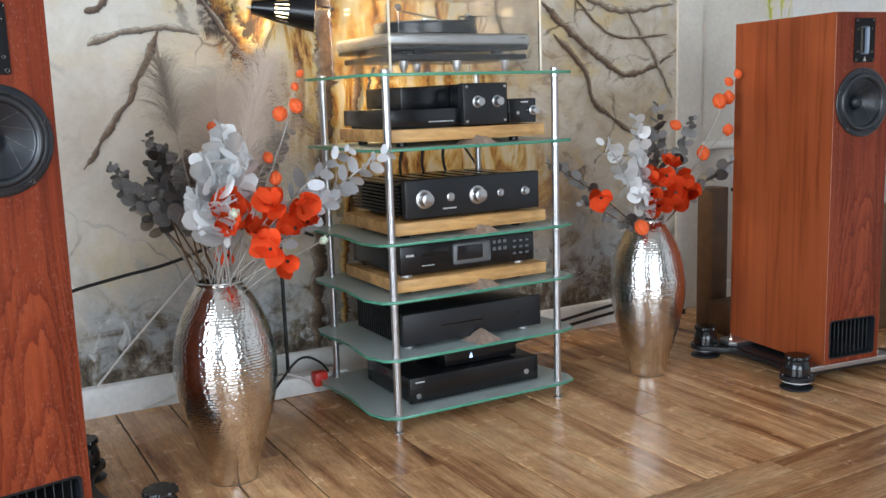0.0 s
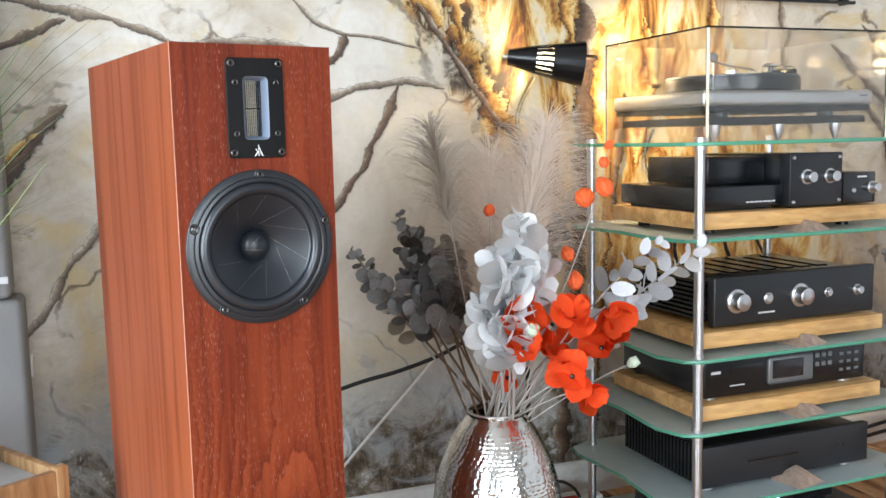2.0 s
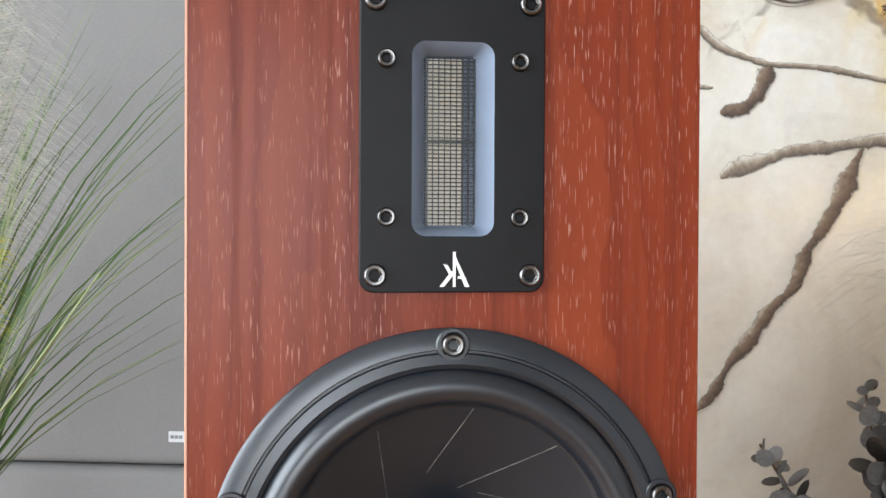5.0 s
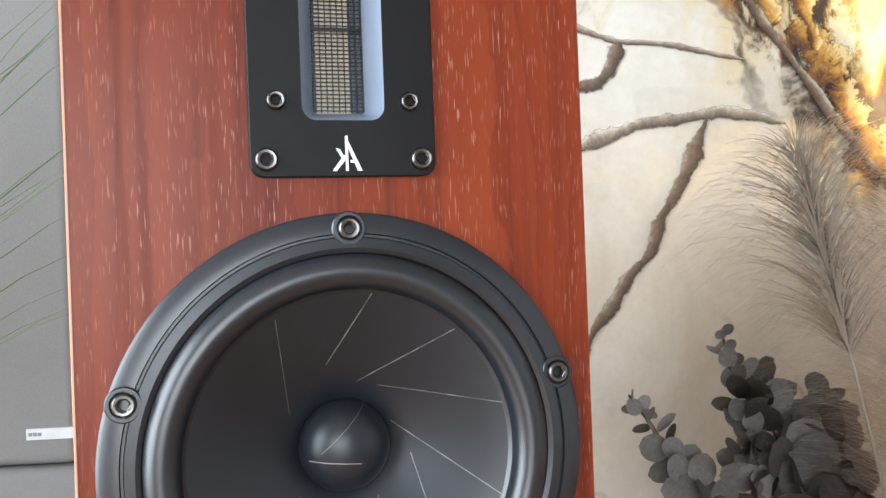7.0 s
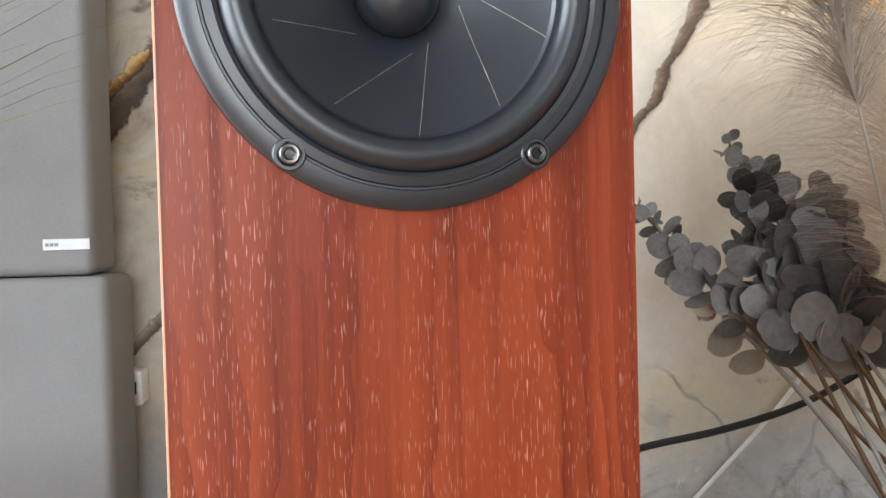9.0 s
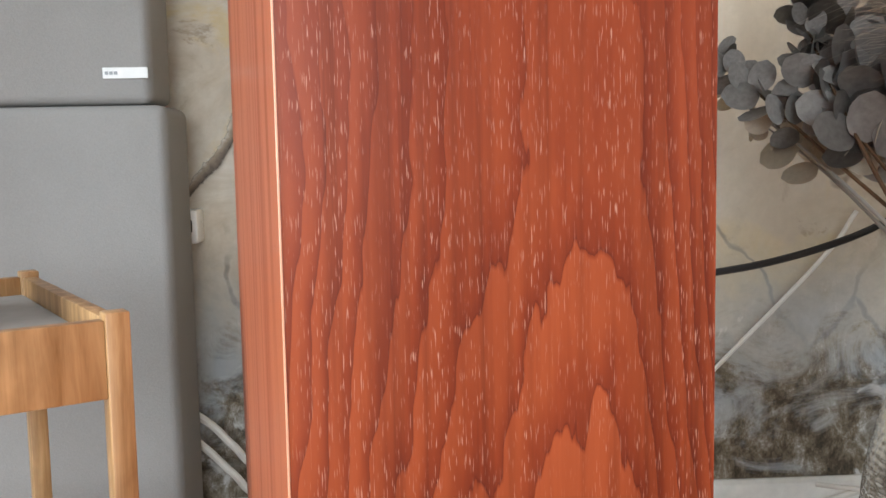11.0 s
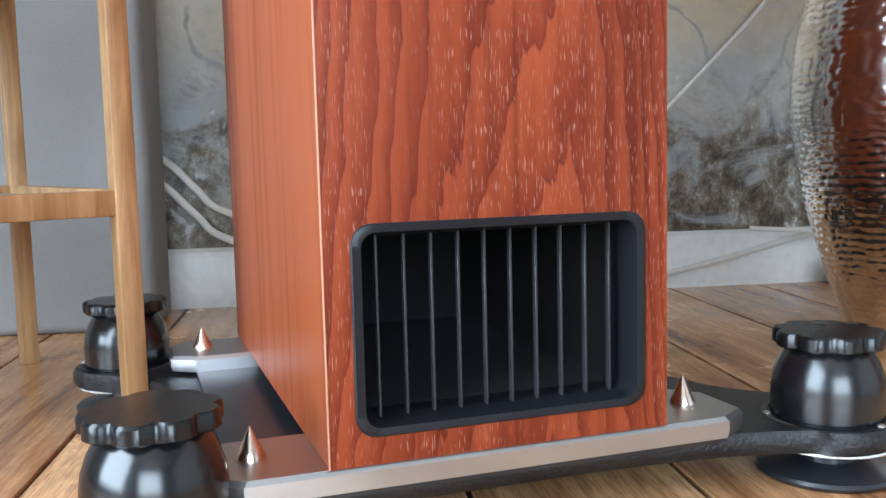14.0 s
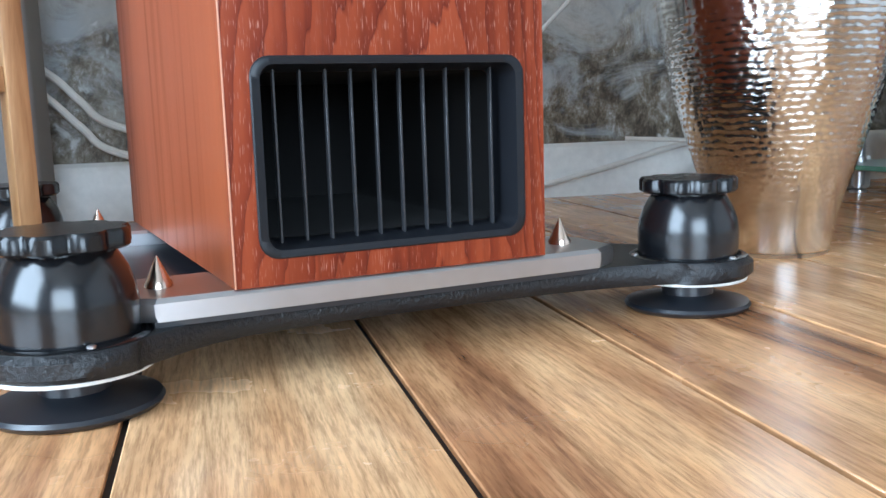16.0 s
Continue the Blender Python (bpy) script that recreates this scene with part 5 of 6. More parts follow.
def eucalyptus(v, tip, kind, leaves=16, size=0.04, start=0.42, sag=(0, 0, 0.02), spread=1.0):
    base, tip = rim(v), Vector(tip)
    pts = arc(base, tip, sag, 12)
    th = thing("eucalyptus_branch", Matrix.Translation(base), LEAFWORD[kind], "branch", "bouquet branches")
    part("stem", tube(B(), [p - base for p in pts], 0.0028, 0.0012, 6), STEM if kind != "dark" else bpy.data.materials["dark_brown_wood"], th)
    for k in range(leaves):
        t = start + (1 - start) * (k + 0.5) / leaves
        i = min(11, int(t * 12))
        p = pts[i].lerp(pts[i + 1], t * 12 - i) - base
        d = (pts[i + 1] - pts[i]).normalized()
        roll = k * 2.4 + frng.uniform(-0.4, 0.4)
        side = d.cross(Vector((0.2, -0.9, 0.1))).normalized()
        out = (Matrix.Rotation(roll, 3, d) @ side)
        out = (out * spread + d * frng.uniform(0.3, 0.9) + Vector((0, -0.25, 0.1))).normalized()
        face = Vector((frng.uniform(-1.5, 1.3), -1.0, frng.uniform(-0.7, 1.5)))
        face = (face - face.dot(out) * out).normalized()
        q = Matrix((out.cross(face), out, face)).transposed().to_quaternion()
        s = size * frng.uniform(0.75, 1.2) * (1.0 - 0.45 * max(0, (t - 0.75)) / 0.25)
        share("leaf", LEAVES[kind], th, Matrix.LocRotScale(p, q, (s, s, s)))
    return th


def petal_mesh():
    bm = B()
    rows = []
    for i in range(6):
        t = i / 5
        row = []
        for j in range(7):
            a = (j - 3) / 3
            w = (0.25 + 0.75 * math.sin(math.pi * (0.12 + 0.62 * t))) * 0.62
            x = a * w
            y = t * (1 - 0.12 * a * a)
            z = 0.42 * t ** 1.4 + 0.22 * a * a * t + 0.09 * math.sin(7 * a + 5 * t) * t * t
            row.append(bm.verts.new((x, y, z)))
        rows.append(row)
    for a, b in zip(rows, rows[1:]):
        for k in range(6):
            bm.faces.new((a[k], a[k + 1], b[k + 1], b[k]))
    bmesh.ops.solidify(bm, geom=list(bm.faces), thickness=0.02)
    return finish(bm, "petal", POPPY, 60)


PETAL = petal_mesh()


def poppy(v, at, facing=(-0.25, -0.9, 0.25), size=0.04, sag=(0, -0.02, 0.02)):
    base, at = rim(v), Vector(at)
    th = thing("poppy", Matrix.Translation(base), "red-orange artificial poppy with crinkled petals in silver vase", "flower", "poppies")
    f = (Vector(facing) + Vector((frng.uniform(-0.9, 0.9), 0, frng.uniform(-0.7, 0.9)))).normalized()
    part("stem", tube(B(), [p - base for p in arc(base, at - f * 0.012, sag, 10)], 0.0018, 0.0014, 6), STEM, th)
    q = f.to_track_quat("Z", "Y")
    for k in range(5):
        m = Matrix.LocRotScale(at - base, q, None) @ Matrix.Rotation(2 * math.pi * k / 5 + frng.uniform(-0.2, 0.2), 4, "Z") @ Matrix.Rotation(radians(frng.uniform(-18, 48)), 4, "X")
        s = size * frng.uniform(0.85, 1.12)
        share("petal", PETAL, th, m @ Matrix.Diagonal((s, s, s, 1)))
    mm = Matrix.LocRotScale(at - base, q, None)
    part("flower_centre", lathe(B(), [(0, 0.0), (0.004, 0.001), (0.0045, 0.004), (0.003, 0.007), (0, 0.008)], 12, mm), BLACK, th, "dark flower centre")
    return th


def husk_mesh():
    bm = B()
    n = 20
    rings = []
    for i in range(8):
        t = i / 7
        r = 0.5 * math.sin(math.pi * (0.1 + 0.86 * t)) ** 0.8
        rings.append([Vector((r * (1 - 0.12 * (k % 2)) * math.cos(2 * math.pi * k / n), r * (1 - 0.12 * (k % 2)) * math.sin(2 * math.pi * k / n), t * 1.15 - 0.55)) for k in range(n)])
    return finish(loops(bm, rings, True, True), "husk", LAMPION, 20)


HUSK = husk_mesh()


def lantern_stem(v, spots, sag=(0, 0, 0.03), sizes=None):
    base = rim(v)
    spots = [Vector(s) for s in spots]
    th = thing("lantern_flower_stem", Matrix.Translation(base), "grey stem with orange paper lantern husks in silver vase", "flower", "lantern stems")
    tip = spots[-1]
    pts = arc(base, tip, sag, 14)
    part("stem", tube(B(), [p - base for p in pts], 0.002, 0.001, 6), STEM, th)
    for i, s in enumerate(spots):
        size = (sizes[i] if sizes else 0.036) * frng.uniform(0.9, 1.1)
        near = min(pts, key=lambda p: (p - s).length)
        if (near - s).length > 0.01:
            part("stalk", tube(B(), [near - base, (near + s) / 2 - base + Vector((0, 0, 0.006)), s - base], 0.001, 0.0008, 5), STEM, th)
        share("husk", HUSK, th, Matrix.LocRotScale(s - base, Euler((frng.uniform(-0.8, 0.8), frng.uniform(-0.8, 0.8), frng.uniform(0, 6))), (size, size, size)))
    return th


def bud(v, at):
    base, at = rim(v), Vector(at)
    th = thing("poppy_bud", Matrix.Translation(base), "pale green poppy seed head on a thin stem", "flower", "poppy buds")
    part("stem", tube(B(), [p - base for p in arc(base, at, (0, 0, 0.01), 8)], 0.0014, 0.0012, 6), STEM, th)
    part("seed_head", lathe(B(), [(0, -0.012), (0.006, -0.009), (0.0105, 0), (0.008, 0.009), (0.009, 0.011), (0, 0.012)], 14, Matrix.LocRotScale(at - base, (at - base).to_track_quat("Z", "Y"), None)), GREENSTEM, th)
    return th


def plume(v, tip, material, label, length=0.30, width=0.09, count=900, base=None, droop=0.5, name="feather_plume"):
    """A soft plume: many fine curved hairs along the upper part of a stem."""
    base, tip = base or rim(v), Vector(tip)
    th = thing(name, Matrix.Translation(base), label, "plume", "plumes")
    pts = [p - base for p in arc(base, tip, (0, 0, 0.02), 20)]
    part("stem", tube(B(), pts, 0.002, 0.0008, 6), material, th)
    total = (tip - base).length
    t0 = max(0.02, 1 - length / total)
    verts, faces = [], []
    for k in range(count):
        t = t0 + (1 - t0) * frng.random()
        i = min(19, int(t * 20))
        p = pts[i].lerp(pts[i + 1], t * 20 - i)
        d = (pts[i + 1] - pts[i]).normalized()
        a = frng.uniform(0, 6.283)
        out = Matrix.Rotation(a, 3, d) @ d.orthogonal().normalized()
        s = (t - t0) / (1 - t0)
        L = width * (0.45 + 0.75 * math.sin(math.pi * min(1, 0.25 + 0.72 * s))) * frng.uniform(0.6, 1.15)
        w = 0.0006
        side = d.cross(out).normalized() * w
        n0 = len(verts)
        for j in range(5):
            u = j / 4
            q = p + out * L * u * 0.8 + d * L * (0.9 * u - 0.55 * droop * 2 * u * u) + Vector((0, 0, -droop * 0.35 * L * u * u))
            ww = side * (1 - 0.85 * u)
            verts += [q + ww, q - ww]
        for j in range(4):
            faces.append((n0 + 2 * j, n0 + 2 * j + 2, n0 + 2 * j + 3, n0 + 2 * j + 1))
    me = bpy.data.meshes.new("hairs")
    me.from_pydata([tuple(q) for q in verts], [], faces)
    me.materials.append(material)
    h = new("hairs", me)
    h.parent = th
    h["kind"] = "stuff"
    return th


# left bouquet
for tip, n, s in (((0.860, 2.490, 0.835), 16, 0.034), ((0.765, 2.540, 0.760), 18, 0.040), ((0.880, 2.460, 0.790), 20, 0.056), ((0.950, 2.450, 0.765), 20, 0.058), ((0.850, 2.430, 0.720), 16, 0.054), ((0.940, 2.410, 0.700), 18, 0.056), ((1.060, 2.350, 0.830), 16, 0.045), ((1.200, 2.380, 0.830), 16, 0.048)):
    eucalyptus(VL, tip, "dark", int(n * 1.7), s * 0.9, 0.52, (-0.02, 0.02, 0.02))
for tip in ((0.805, 2.550, 0.690), (0.830, 2.500, 0.650), (0.900, 2.430, 0.690), (0.880, 2.400, 0.655)):
    eucalyptus(VL, tip, "pale", 12, 0.038, 0.6)
for tip, s in (((0.923, 2.050, 0.856), 0.056), ((0.888, 2.070, 0.790), 0.054), ((0.973, 2.070, 0.790), 0.052), ((0.863, 2.090, 0.713), 0.048), ((0.928, 2.080, 0.812), 0.055), ((0.888, 2.050, 0.680), 0.05)):
    eucalyptus(VL, tip, "white", 26, s * 1.02, 0.5, (0, -0.03, 0.03), 1.2)
for tip, n, s in (((1.385, 2.147, 0.775), 20, 0.046), ((1.265, 2.137, 0.790), 16, 0.045), ((1.268, 2.170, 0.691), 16, 0.045)):
    eucalyptus(VL, tip, "silver", int(n * 1.4), s * 1.0, 0.36, (0, -0.03, 0.04))
for at, s in (((0.923, 2.055, 0.685), 0.043), ((0.928, 2.040, 0.631), 0.042), ((1.028, 2.050, 0.669), 0.042), ((1.013, 2.030, 0.576), 0.046), ((1.098, 2.050, 0.680), 0.042), ((1.083, 2.050, 0.614), 0.040), ((1.053, 2.100, 0.642), 0.030), ((0.948, 2.150, 0.553), 0.028), ((1.108, 2.070, 0.653), 0.028)):
    poppy(VL, at, size=s * 1.0)
for at, s in (((0.968, 2.070, 0.658), 0.034), ((0.983, 2.060, 0.609), 0.034), ((1.123, 2.080, 0.620), 0.033), ((1.053, 2.040, 0.542), 0.034)):
    poppy(VL, at, size=s * 1.05)
lantern_stem(VL, [(1.058, 2.100, 0.730), (1.043, 2.100, 0.779)], sizes=[0.034, 0.026])
lantern_stem(VL, [(1.078, 2.100, 0.878), (1.118, 2.100, 0.895), (1.118, 2.100, 0.939), (1.138, 2.115, 0.969)], (0.02, -0.03, 0.03), [0.036, 0.034, 0.021, 0.018])
lantern_stem(VL, [(0.955, 2.240, 0.852)], sizes=[0.024])
bud(VL, (1.153, 2.060, 0.578))
bud(VL, (0.933, 2.020, 0.664))
plume(VL, (0.850, 2.270, 1.010), DARKPLUME, "grey-brown feathery pampas plume in silver vase", 0.20, 0.15, 800)
plume(VL, (1.150, 2.380, 1.010), PEACHPLUME, "soft peach pampas plume in silver vase", 0.42, 0.19, 2600)
plume(VL, (1.030, 2.400, 0.950), PEACHPLUME, "soft peach pampas plume in silver vase", 0.36, 0.18, 2200)

# right bouquet
for tip, n, s in (((1.940, 2.255, 0.705), 15, 0.040), ((2.030, 2.215, 0.585), 13, 0.042), ((2.150, 2.185, 0.515), 10, 0.04), ((2.420, 2.305, 0.860), 16, 0.045), ((2.560, 2.295, 0.815), 15, 0.045), ((2.750, 2.275, 0.675), 16, 0.045), ((2.350, 2.305, 0.785), 14, 0.045)):
    eucalyptus(VR, tip, "dark", int(n * 1.3), s * 0.92, 0.4)
for tip, s in (((2.240, 2.205, 0.825), 0.046), ((2.230, 2.195, 0.715), 0.05), ((2.110, 2.195, 0.760), 0.05), ((2.210, 2.155, 0.605), 0.05)):
    eucalyptus(VR, tip, "white", 20, s * 1.0, 0.4, (0, -0.02, 0.02))
for at, s in (((2.280, 2.185, 0.635), 0.046), ((2.390, 2.165, 0.630), 0.046), ((2.410, 2.175, 0.555), 0.042), ((2.290, 2.155, 0.555), 0.042), ((2.360, 2.185, 0.675), 0.04), ((2.340, 2.135, 0.595), 0.046), ((2.090, 2.185, 0.595), 0.04)):
    poppy(VR, at, (-0.5, -0.8, 0.3), s * 0.95)
for at, s in (((2.330, 2.165, 0.645), 0.035), ((2.360, 2.155, 0.570), 0.035), ((2.430, 2.175, 0.595), 0.034), ((2.270, 2.165, 0.595), 0.034)):
    poppy(VR, at, (-0.5, -0.8, 0.3), s)
lantern_stem(VR, [(2.230, 2.165, 0.495)], sizes=[0.048])
lantern_stem(VR, [(2.550, 2.235, 0.700), (2.660, 2.235, 0.770)], sizes=[0.046, 0.034])
lantern_stem(VR, [(2.620, 2.235, 0.865), (2.660, 2.235, 0.875), (2.660, 2.235, 0.925), (2.700, 2.235, 0.950)], (0.02, 0, 0.02), [0.046, 0.042, 0.03, 0.026])
lantern_stem(VR, [(2.430, 2.235, 0.795)], sizes=[0.034])

# ---- clip-on lamp on the wall side of the rack ----
lamp = thing("desk_lamp", pose(-0.011, 0, 0), "black gooseneck lamp with slotted cone shade, lit", "lamp")
part("base", rod(B(), 0.05, 0.015, Matrix.Translation((1.30, 2.76, 0.0)), 32, 0.004), BLACK, lamp)
part("stand", tube(B(), [(1.30, 2.76, 0.012), (1.30, 2.765, 0.45), (1.30, 2.765, 0.97)], 0.006, seg=10), BLACK, lamp)
part("gooseneck", tube(B(), spline([(1.30, 2.765, 0.965), (1.28, 2.765, 1.02), (1.29, 2.765, 1.07), (1.325, 2.76, 1.135)], 8), 0.006, 0.005, 10), plain("brass_gooseneck", (0.35, 0.26, 0.13), 0.35, 0.8), lamp)
A0, A1 = Vector((1.245, 2.775, 1.187)), Vector((1.430, 2.70, 1.163))
am = Matrix.Translation(A0) @ (A1 - A0).to_track_quat("Z", "Y").to_matrix().to_4x4()
L = (A1 - A0).length
SL0, SL1 = 0.42, 0.62


def shade_r(t):
    return 0.020 + 0.036 * t


bm = B()
lathe(bm, [(0, 0.012), (0.019, 0.014), (shade_r(SL0), L * SL0)], 44, am)
lathe(bm, [(shade_r(SL1), L * SL1), (shade_r(1.0), L), (shade_r(1.0) - 0.002, L), (shade_r(SL1) - 0.002, L * SL1)], 44, am, True)
shade = part("shade", bm, PLASTIC, lamp, "black cone shade with glowing slots")
r0, r1 = shade_r(SL0), shade_r(SL1)
for k in range(18):
    a0, a1 = 2 * math.pi * k / 18, 2 * math.pi * (k + 0.6) / 18
    rings = [[am @ Vector((r * math.cos(a), r * math.sin(a), h)) for r, a, h in ((r0 - d, a0, L * SL0), (r0 - d, a1, L * SL0), (r1 - d, a1, L * SL1), (r1 - d, a0, L * SL1))] for d in (0.0, 0.0012)]
    part("shade_slat", loops(B(), rings, True, True), PLASTIC, shade)
part("cap", rod(B(), 0.006, 0.016, am, 14, 0.002), STEEL, shade)
part("bulb", lathe(B(), [(0, L * 0.3), (0.012, L * 0.34), (0.021, L * 0.52), (0.018, L * 0.68), (0, L * 0.74)], 24, am), BULB, lamp, "glowing warm bulb")
data = bpy.data.lights.new("lamp_light", "POINT")
data.energy, data.color, data.shadow_soft_size = LAMP_WATTS, (1.0, 0.72, 0.38), 0.02
lo = new("lamp_light", data)
lo.location = lamp.matrix_world @ am @ Vector((0, 0, L * 0.86))

# ---- wall clock and television ----
clock = thing("weather_clock", pose(0.882, WALL, 1.405), "round black digital weather clock on the mural wall", "clock")
part("case", lathe(B(), [(0, 0), (0.078, 0), (0.082, 0.004), (0.082, 0.018), (0.079, 0.021), (0.074, 0.021), (0, 0.021)], 64, AX["-y"]), STEEL, clock)
part("dial", lathe(B(), [(0, 0.0205), (0.0735, 0.0205), (0.0735, 0.0225), (0, 0.0225)], 64, AX["-y"]), SCREEN, clock)


def lettering(name, text, size, m, material, parent, label=""):
    cu = bpy.data.curves.new(name, "FONT")
    cu.body, cu.size, cu.align_x, cu.align_y = text, size, "CENTER", "CENTER"
    tmp = bpy.data.objects.new(name, cu)
    me = bpy.data.meshes.new_from_object(tmp)
    me.materials.clear()
    me.materials.append(material)
    bpy.data.objects.remove(tmp)
    ob = share(name, me, parent, m)
    return tagged(ob, label)


FACE = Matrix.Rotation(radians(90), 4, "X")
lettering("digits", "15 10", 0.034, Matrix.Translation((0.0, -0.0235, -0.022)) @ FACE, LCD, clock, "glowing blue digits")
lettering("digits", "15.0  2013", 0.017, Matrix.Translation((0.0, -0.0235, 0.008)) @ FACE, LCD, clock)
lettering("digits", "TUE 5", 0.012, Matrix.Translation((0.0, -0.0235, -0.045)) @ FACE, LCD, clock)
part("maker_badge", box(B(), -0.014, 0.014, -0.0232, -0.0222, -0.066, -0.062), PRINT, clock)

tv = thing("television", pose(-0.012, 0, 0), "wide black television mounted on the mural wall", "television")
part("screen", box(B(), 1.045, 2.40, 2.775, 2.80, 1.392, 2.12, 0.004), SCREEN, tv)
part("lower_bezel", box(B(), 1.045, 2.40, 2.768, 2.80, 1.378, 1.3915, 0.002), PLASTIC, tv)
part("wall_mount", box(B(), 1.40, 2.05, 2.8005, WALL, 1.5, 1.9), BLACK, tv)
rail = thing("wall_rail", pose(-0.012, 0, 0), "thin dark metal rail under the television", "rail")
part("bar", box(B(), 1.05, 2.40, 2.80, 2.812, 1.352, 1.362, 0.002), BLACK, rail)
for xx in (1.06, 1.7, 2.38):
    part("bracket", box(B(), xx - 0.006, xx + 0.006, 2.8125, WALL, 1.352, 1.378, 0.001, 1), BLACK, rail)
cable("clock_lead", [(0.975, 2.825, 1.385), (1.0, 2.82, 1.345), (1.04, 2.82, 1.345), (1.06, 2.825, 1.375)], 0.002, CABLE, "thin black lead between clock and television")

# ---- acoustic panels by the left end ----
def panel(x1, y0, y1, z0, z1, label):
    th = thing("acoustic_panel", pose(0, 0, 0), label, "panel", "acoustic panels")
    part("fabric_body", box(B(), -1.25, x1, y0, y1, z0, z1, 0.014, 4), FABRIC, th)
    return th


panel(0.120, 2.645, 2.775, 0.0, 0.688, "grey fabric-covered acoustic panel standing on the floor")
up = panel(0.102, 2.655, 2.765, 0.6895, 2.0, "grey fabric acoustic panel stacked on a lower panel")
lab = part("sewn_label", box(B(), 0.041, 0.098, 2.6525, 2.6552, 0.722, 0.736, 0.0005, 1), PRINT, up, "small white sewn label")
part("print", bars(B(), 0.044, 0.061, 2.6522, 0.729, 0.004, 3), GREYFRAME, up)
sock = thing("wall_socket", pose(0, 0, 0), "white wall socket box on the mural", "socket")
part("box", box(B(), 0.0, 0.122, WALL - 0.045, WALL, 0.495, 0.545, 0.004), WHITE, sock)
part("switch", box(B(), 0.096, 0.114, WALL - 0.0475, WALL - 0.044, 0.512, 0.53, 0.001, 1), BLACK, sock)

# ---- wooden plant stool with grass pot ----
ST = pose(0.187, 2.165, 0, 0, 0, 211)
stool = thing("plant_stool", ST, "light wooden two-tier plant stool", "stool")
SW, SD, LEG = 0.34, 0.355, 0.0095
for x in (0.0, SW):
    for y in (0.0, -SD):
        part("leg", box(B(), x - LEG, x + LEG, y - LEG, y + LEG, 0, 0.498, 0.0015), PINE, stool)
for z0, z1 in ((0.430, 0.492), (0.188, 0.210)):
    for x in (0.0, SW):
        part("rail", box(B(), x - 0.007, x + 0.007, -SD + LEG, -LEG, z0, z1, 0.0015), PINE, stool)
    for y in (0.0, -SD):
        part("rail", box(B(), LEG, SW - LEG, y - 0.007, y + 0.007, z0, z1, 0.0015), PINE, stool)
part("top_tray", box(B(), 0.0085, SW - 0.0085, -SD + 0.0085, -0.0085, 0.463, 0.473), plain("grey_tray", (0.36, 0.37, 0.37), 0.5), stool, "grey inset tray")
part("lower_tray", box(B(), 0.0085, SW - 0.0085, -SD + 0.0085, -0.0085, 0.193, 0.201), bpy.data.materials["grey_tray"], stool, "grey inset tray")
POT = ST @ Vector((SW / 2 + 0.01, -SD / 2, 0.4735))
pot = part("plant_pot", lathe(B(), [(0, 0), (0.075, 0), (0.08, 0.004), (0.105, 0.20), (0.107, 0.235), (0.101, 0.235), (0.098, 0.20), (0, 0.20)], 48), plain("black_pot", (0.02, 0.02, 0.022), 0.5))
pot.matrix_world = Matrix.Translation(POT)
tagged(pot, "round black plastic plant pot on wooden stool", "plant pot")
gr = thing("grass_plant", Matrix.Translation(POT + Vector((0, 0, 0.2005))), "tall artificial green grass in black pot", "plant")
for material, count, nm in ((GRASS, 210, "grass_tuft"), (PALEGRASS, 90, "pale_tuft")):
    verts, faces = [], []
    for k in range(count):
        a, r = frng.uniform(0, 6.283), 0.085 * math.sqrt(frng.random())
        lean = Vector((math.cos(a), math.sin(a), 0)) * frng.uniform(0.02, 0.20) * (0.4 + r / 0.085)
        h = frng.uniform(0.26, 0.60)
        p0 = Vector((r * math.cos(a), r * math.sin(a), -0.005))
        s = Vector((-math.sin(a + 1), math.cos(a + 1), 0)) * frng.uniform(0.0012, 0.0026)
        n0 = len(verts)
        for j in range(7):
            u = j / 6
            q = p0 + Vector((0, 0, h * u)) + lean * u * u * 1.6 + Vector((0, 0, -0.25 * lean.length * u ** 3))
            w = s * (1 - 0.9 * u ** 1.5)
            verts += [q + w, q - w]
        for j in range(6):
            faces.append((n0 + 2 * j, n0 + 2 * j + 2, n0 + 2 * j + 3, n0 + 2 * j + 1))
    me = bpy.data.meshes.new(nm)
    me.from_pydata([tuple(q) for q in verts], [], faces)
    me.materials.append(material)
    g = new(nm, me)
    g.parent = gr
    g["kind"] = "stuff"
# one long stray blade
part("stray_blade", tube(B(), spline([(0.03, -0.06, 0), (0.10, -0.09, 0.10), (0.19, -0.11, 0.20), (0.26, -0.12, 0.29)], 5), 0.0016, 0.0006, 5), PALEGRASS, gr)
plume(None, (0.075, 2.18, 1.19), WHITEPLUME, "white fluffy plume in black pot", 0.26, 0.10, 2600, base=POT + Vector((0.0, 0.0, 0.20)))
plume(None, (0.07, 2.19, 0.985), YELLOWPLUME, "yellow-green plume in black pot", 0.20, 0.05, 700, base=POT + Vector((0.0, 0.01, 0.20)))

# ---- by the right loudspeaker ----
stand = thing("wooden_stand", pose(2.93, 2.56, 0), "dark brown wooden stand beside the wall", "stand")
part("post", box(B(), -0.04, 0.04, -0.04, 0.04, 0.0, 0.54, 0.004), BROWNWOOD, stand)
part("base", box(B(), -0.06, 0.28, -0.14, -0.045, 0.0, 0.12, 0.004), BROWNWOOD, stand)
cable("speaker_cable", [(2.97, 2.51, 0.53), (3.02, 2.47, 0.53), (3.05, 2.44, 0.45), (3.0, 2.42, 0.33), (2.95, 2.40, 0.24), (3.0, 2.36, 0.21), (2.90, 2.22, 0.21)], 0.007, CABLE, "black speaker cable looping over a wooden stand")
bm = B()
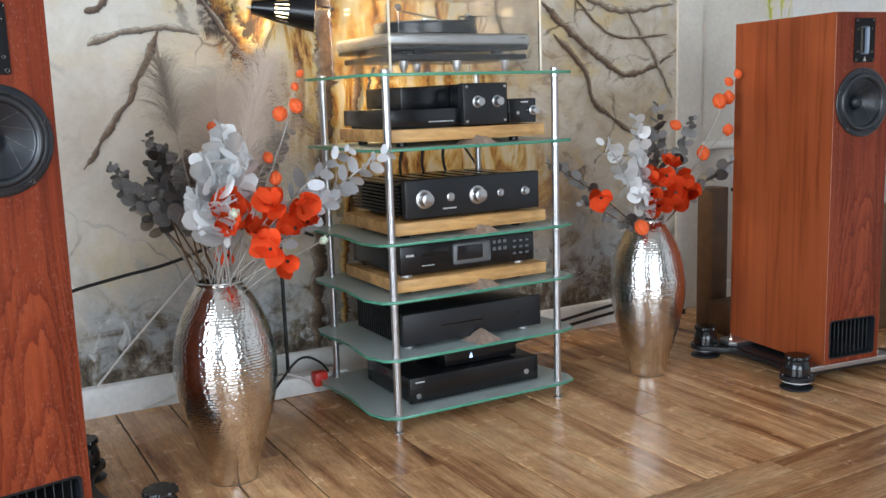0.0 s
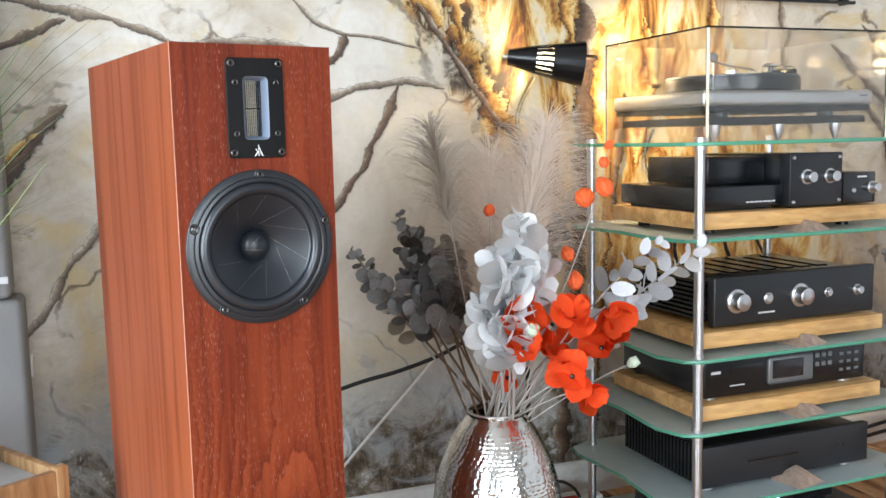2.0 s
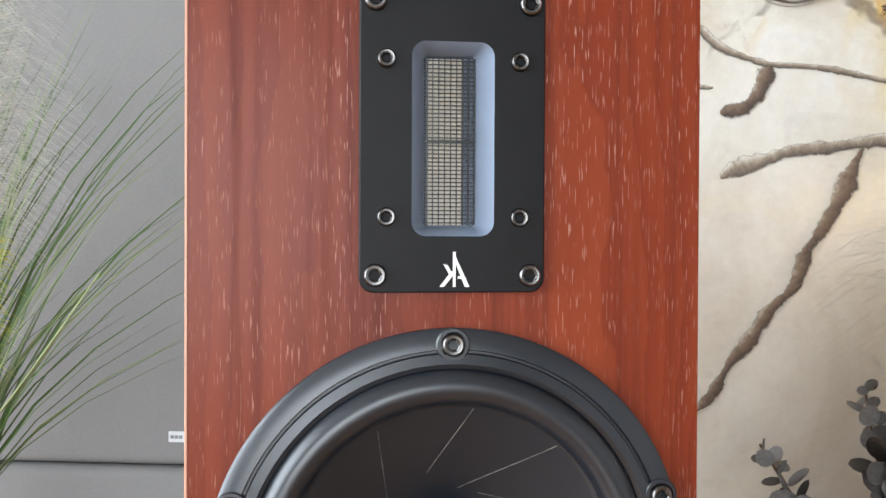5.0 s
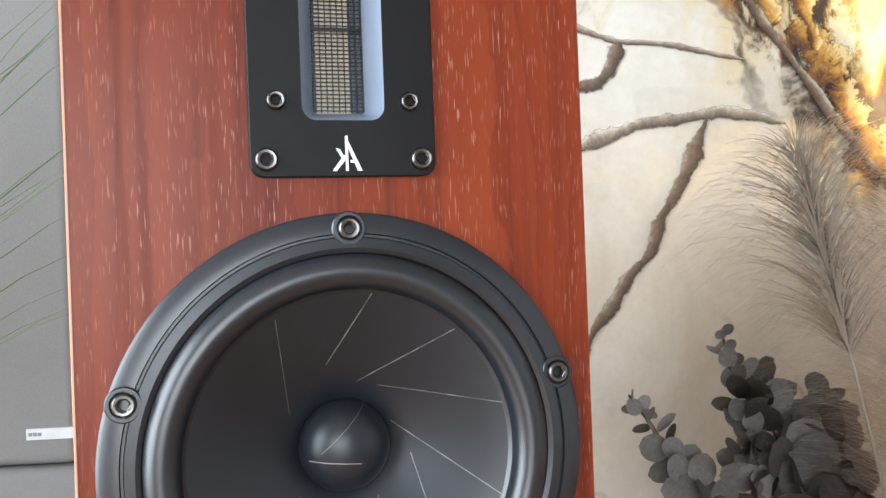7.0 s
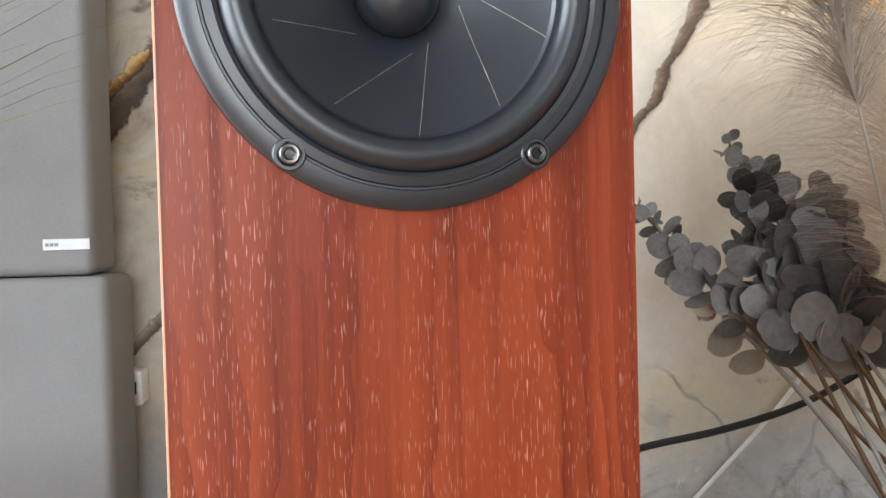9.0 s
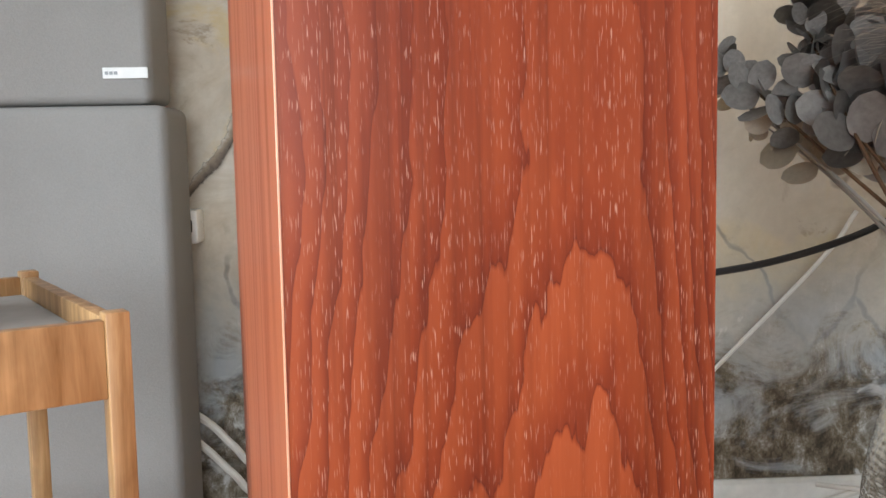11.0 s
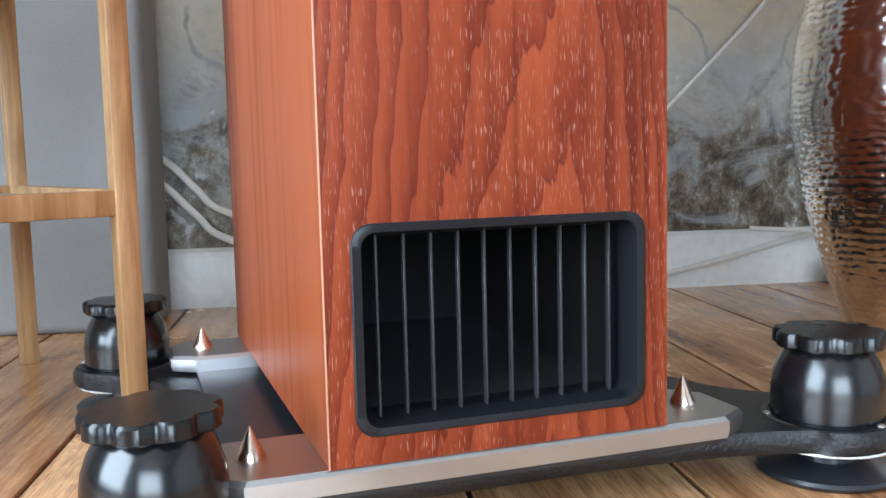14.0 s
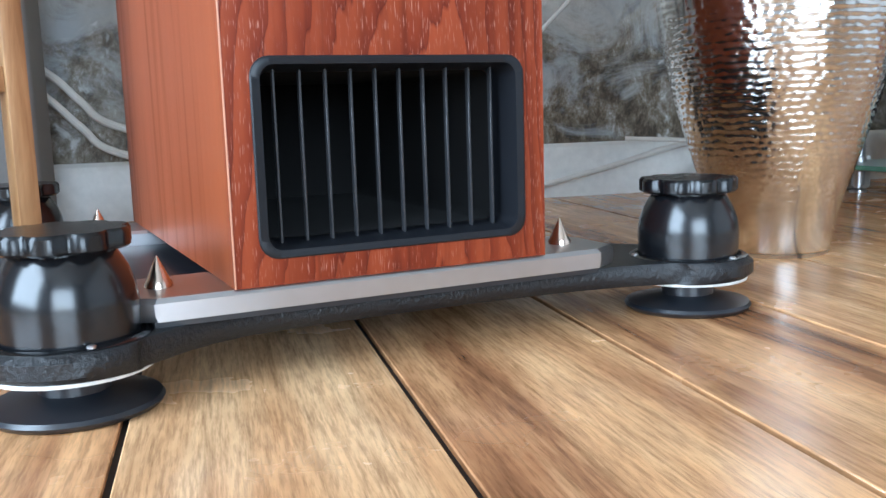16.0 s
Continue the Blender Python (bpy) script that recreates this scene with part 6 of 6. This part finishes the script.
box(bm, 3.34, 3.44, 2.16, 2.24, 0.0, 0.47, 0.004)
tagged(part("wooden_pedestal", bm, BROWNWOOD), "dark brown wooden pedestal by the wall", "pedestal")
prof = [(0, 0.0), (0.055, 0.0), (0.058, 0.02), (0.048, 0.10), (0.052, 0.18), (0.044, 0.26), (0.030, 0.31), (0.036, 0.345), (0.036, 0.375), (0.024, 0.405), (0, 0.412)]
bm = lathe(B(), smooth_profile(prof[1:-1]) + [prof[-1]], 28)
for sx in (-1, 1):
    lathe(bm, [(0.010, 0.0), (0.006, 0.015), (0, 0.03)], 10, Matrix.Translation((sx * 0.020, 0, 0.393)))
    lathe(bm, [(0, 0.0), (0.02, 0.0), (0.022, 0.01), (0.012, 0.03), (0, 0.034)], 14, Matrix.Translation((sx * 0.025, -0.05, 0)))
catf = part("cat_figure", bm, CATMAT)
catf.matrix_world = pose(3.50, 2.12, 0, 0, 0, -20)
tagged(catf, "carved brown wooden cat figure sitting on the floor", "figure")
pv = thing("plume_vase", pose(3.30, 2.60, 0), "tall slim white vase with yellow-green plumes", "vase")
part("body", lathe(B(), [(0, 0), (0.05, 0), (0.07, 0.2), (0.06, 0.6), (0.03, 0.9), (0.035, 0.95), (0.03, 0.95), (0, 0.9)], 32), WHITE, pv)
for dx in (-0.10, 0.02, 0.12):
    plume(None, (3.30 + dx, 2.58, 1.42 + dx * 0.4), YELLOWPLUME, "yellow-green plume in tall white vase", 0.25, 0.05, 500, base=Vector((3.30, 2.60, 0.93)))

# ---- floor boards ----
bm = box(B(), X0 - 0.2, X1 + 0.2, Y0 - 0.2, WALL + 0.05, -0.06, -0.004)
floor = tagged(part("floor", bm, CAULK), "glossy brown hardwood board floor with black joints", "floor", kind="structure")
rng = random.Random(5)


def board(w, l, along):
    bm = B()
    if along == "y":
        box(bm, 0.0022, w - 0.0022, 0.0008, l - 0.0008, -0.012, 0.0, 0.0008, 1)
    else:
        box(bm, 0.0008, l - 0.0008, 0.0022, w - 0.0022, -0.012, 0.0, 0.0008, 1)
    return finish(bm, "floor_board", BOARD if along == "y" else RUSTIC)


PW = 0.158
whole = board(PW, WALL - 1.53 - 0.002, "y")
halves = [(board(PW, k, "y"), board(PW, WALL - 1.532 - k, "y")) for k in (0.42, 0.71, 0.95)]
x, i = 0.293 - PW * 12, 3
while x < X1 + 0.1:
    pick = (i * 7 + 3) % 5
    if pick < 3 and not 0.1 < x < 0.75:
        a, b = halves[pick]
        la = (0.42, 0.71, 0.95)[pick]
        share("floor_board", a, floor, pose(x, 1.532, 0))
        share("floor_board", b, floor, pose(x, 1.532 + la, 0))
    else:
        share("floor_board", whole, floor, pose(x, 1.532, 0))
    x += PW
    i += 1
bw = 0.165
start, total = X0 - 0.15, X1 - X0 + 0.3
cuts = [(0.0, 0.30, 0.68, 1.0), (0.0, 0.42, 0.75, 1.0), (0.0, 0.22, 0.55, 1.0)]
border = [[(start + total * a, board(bw, total * (b - a), "x")) for a, b in zip(c, c[1:])] for c in cuts]
y, r = 1.53 - bw, 0
while y > Y0 - 0.05:
    for xs, me in border[r % 3]:
        share("border_board", me, floor, pose(xs, y, 0.0))
    y -= bw
    r += 1
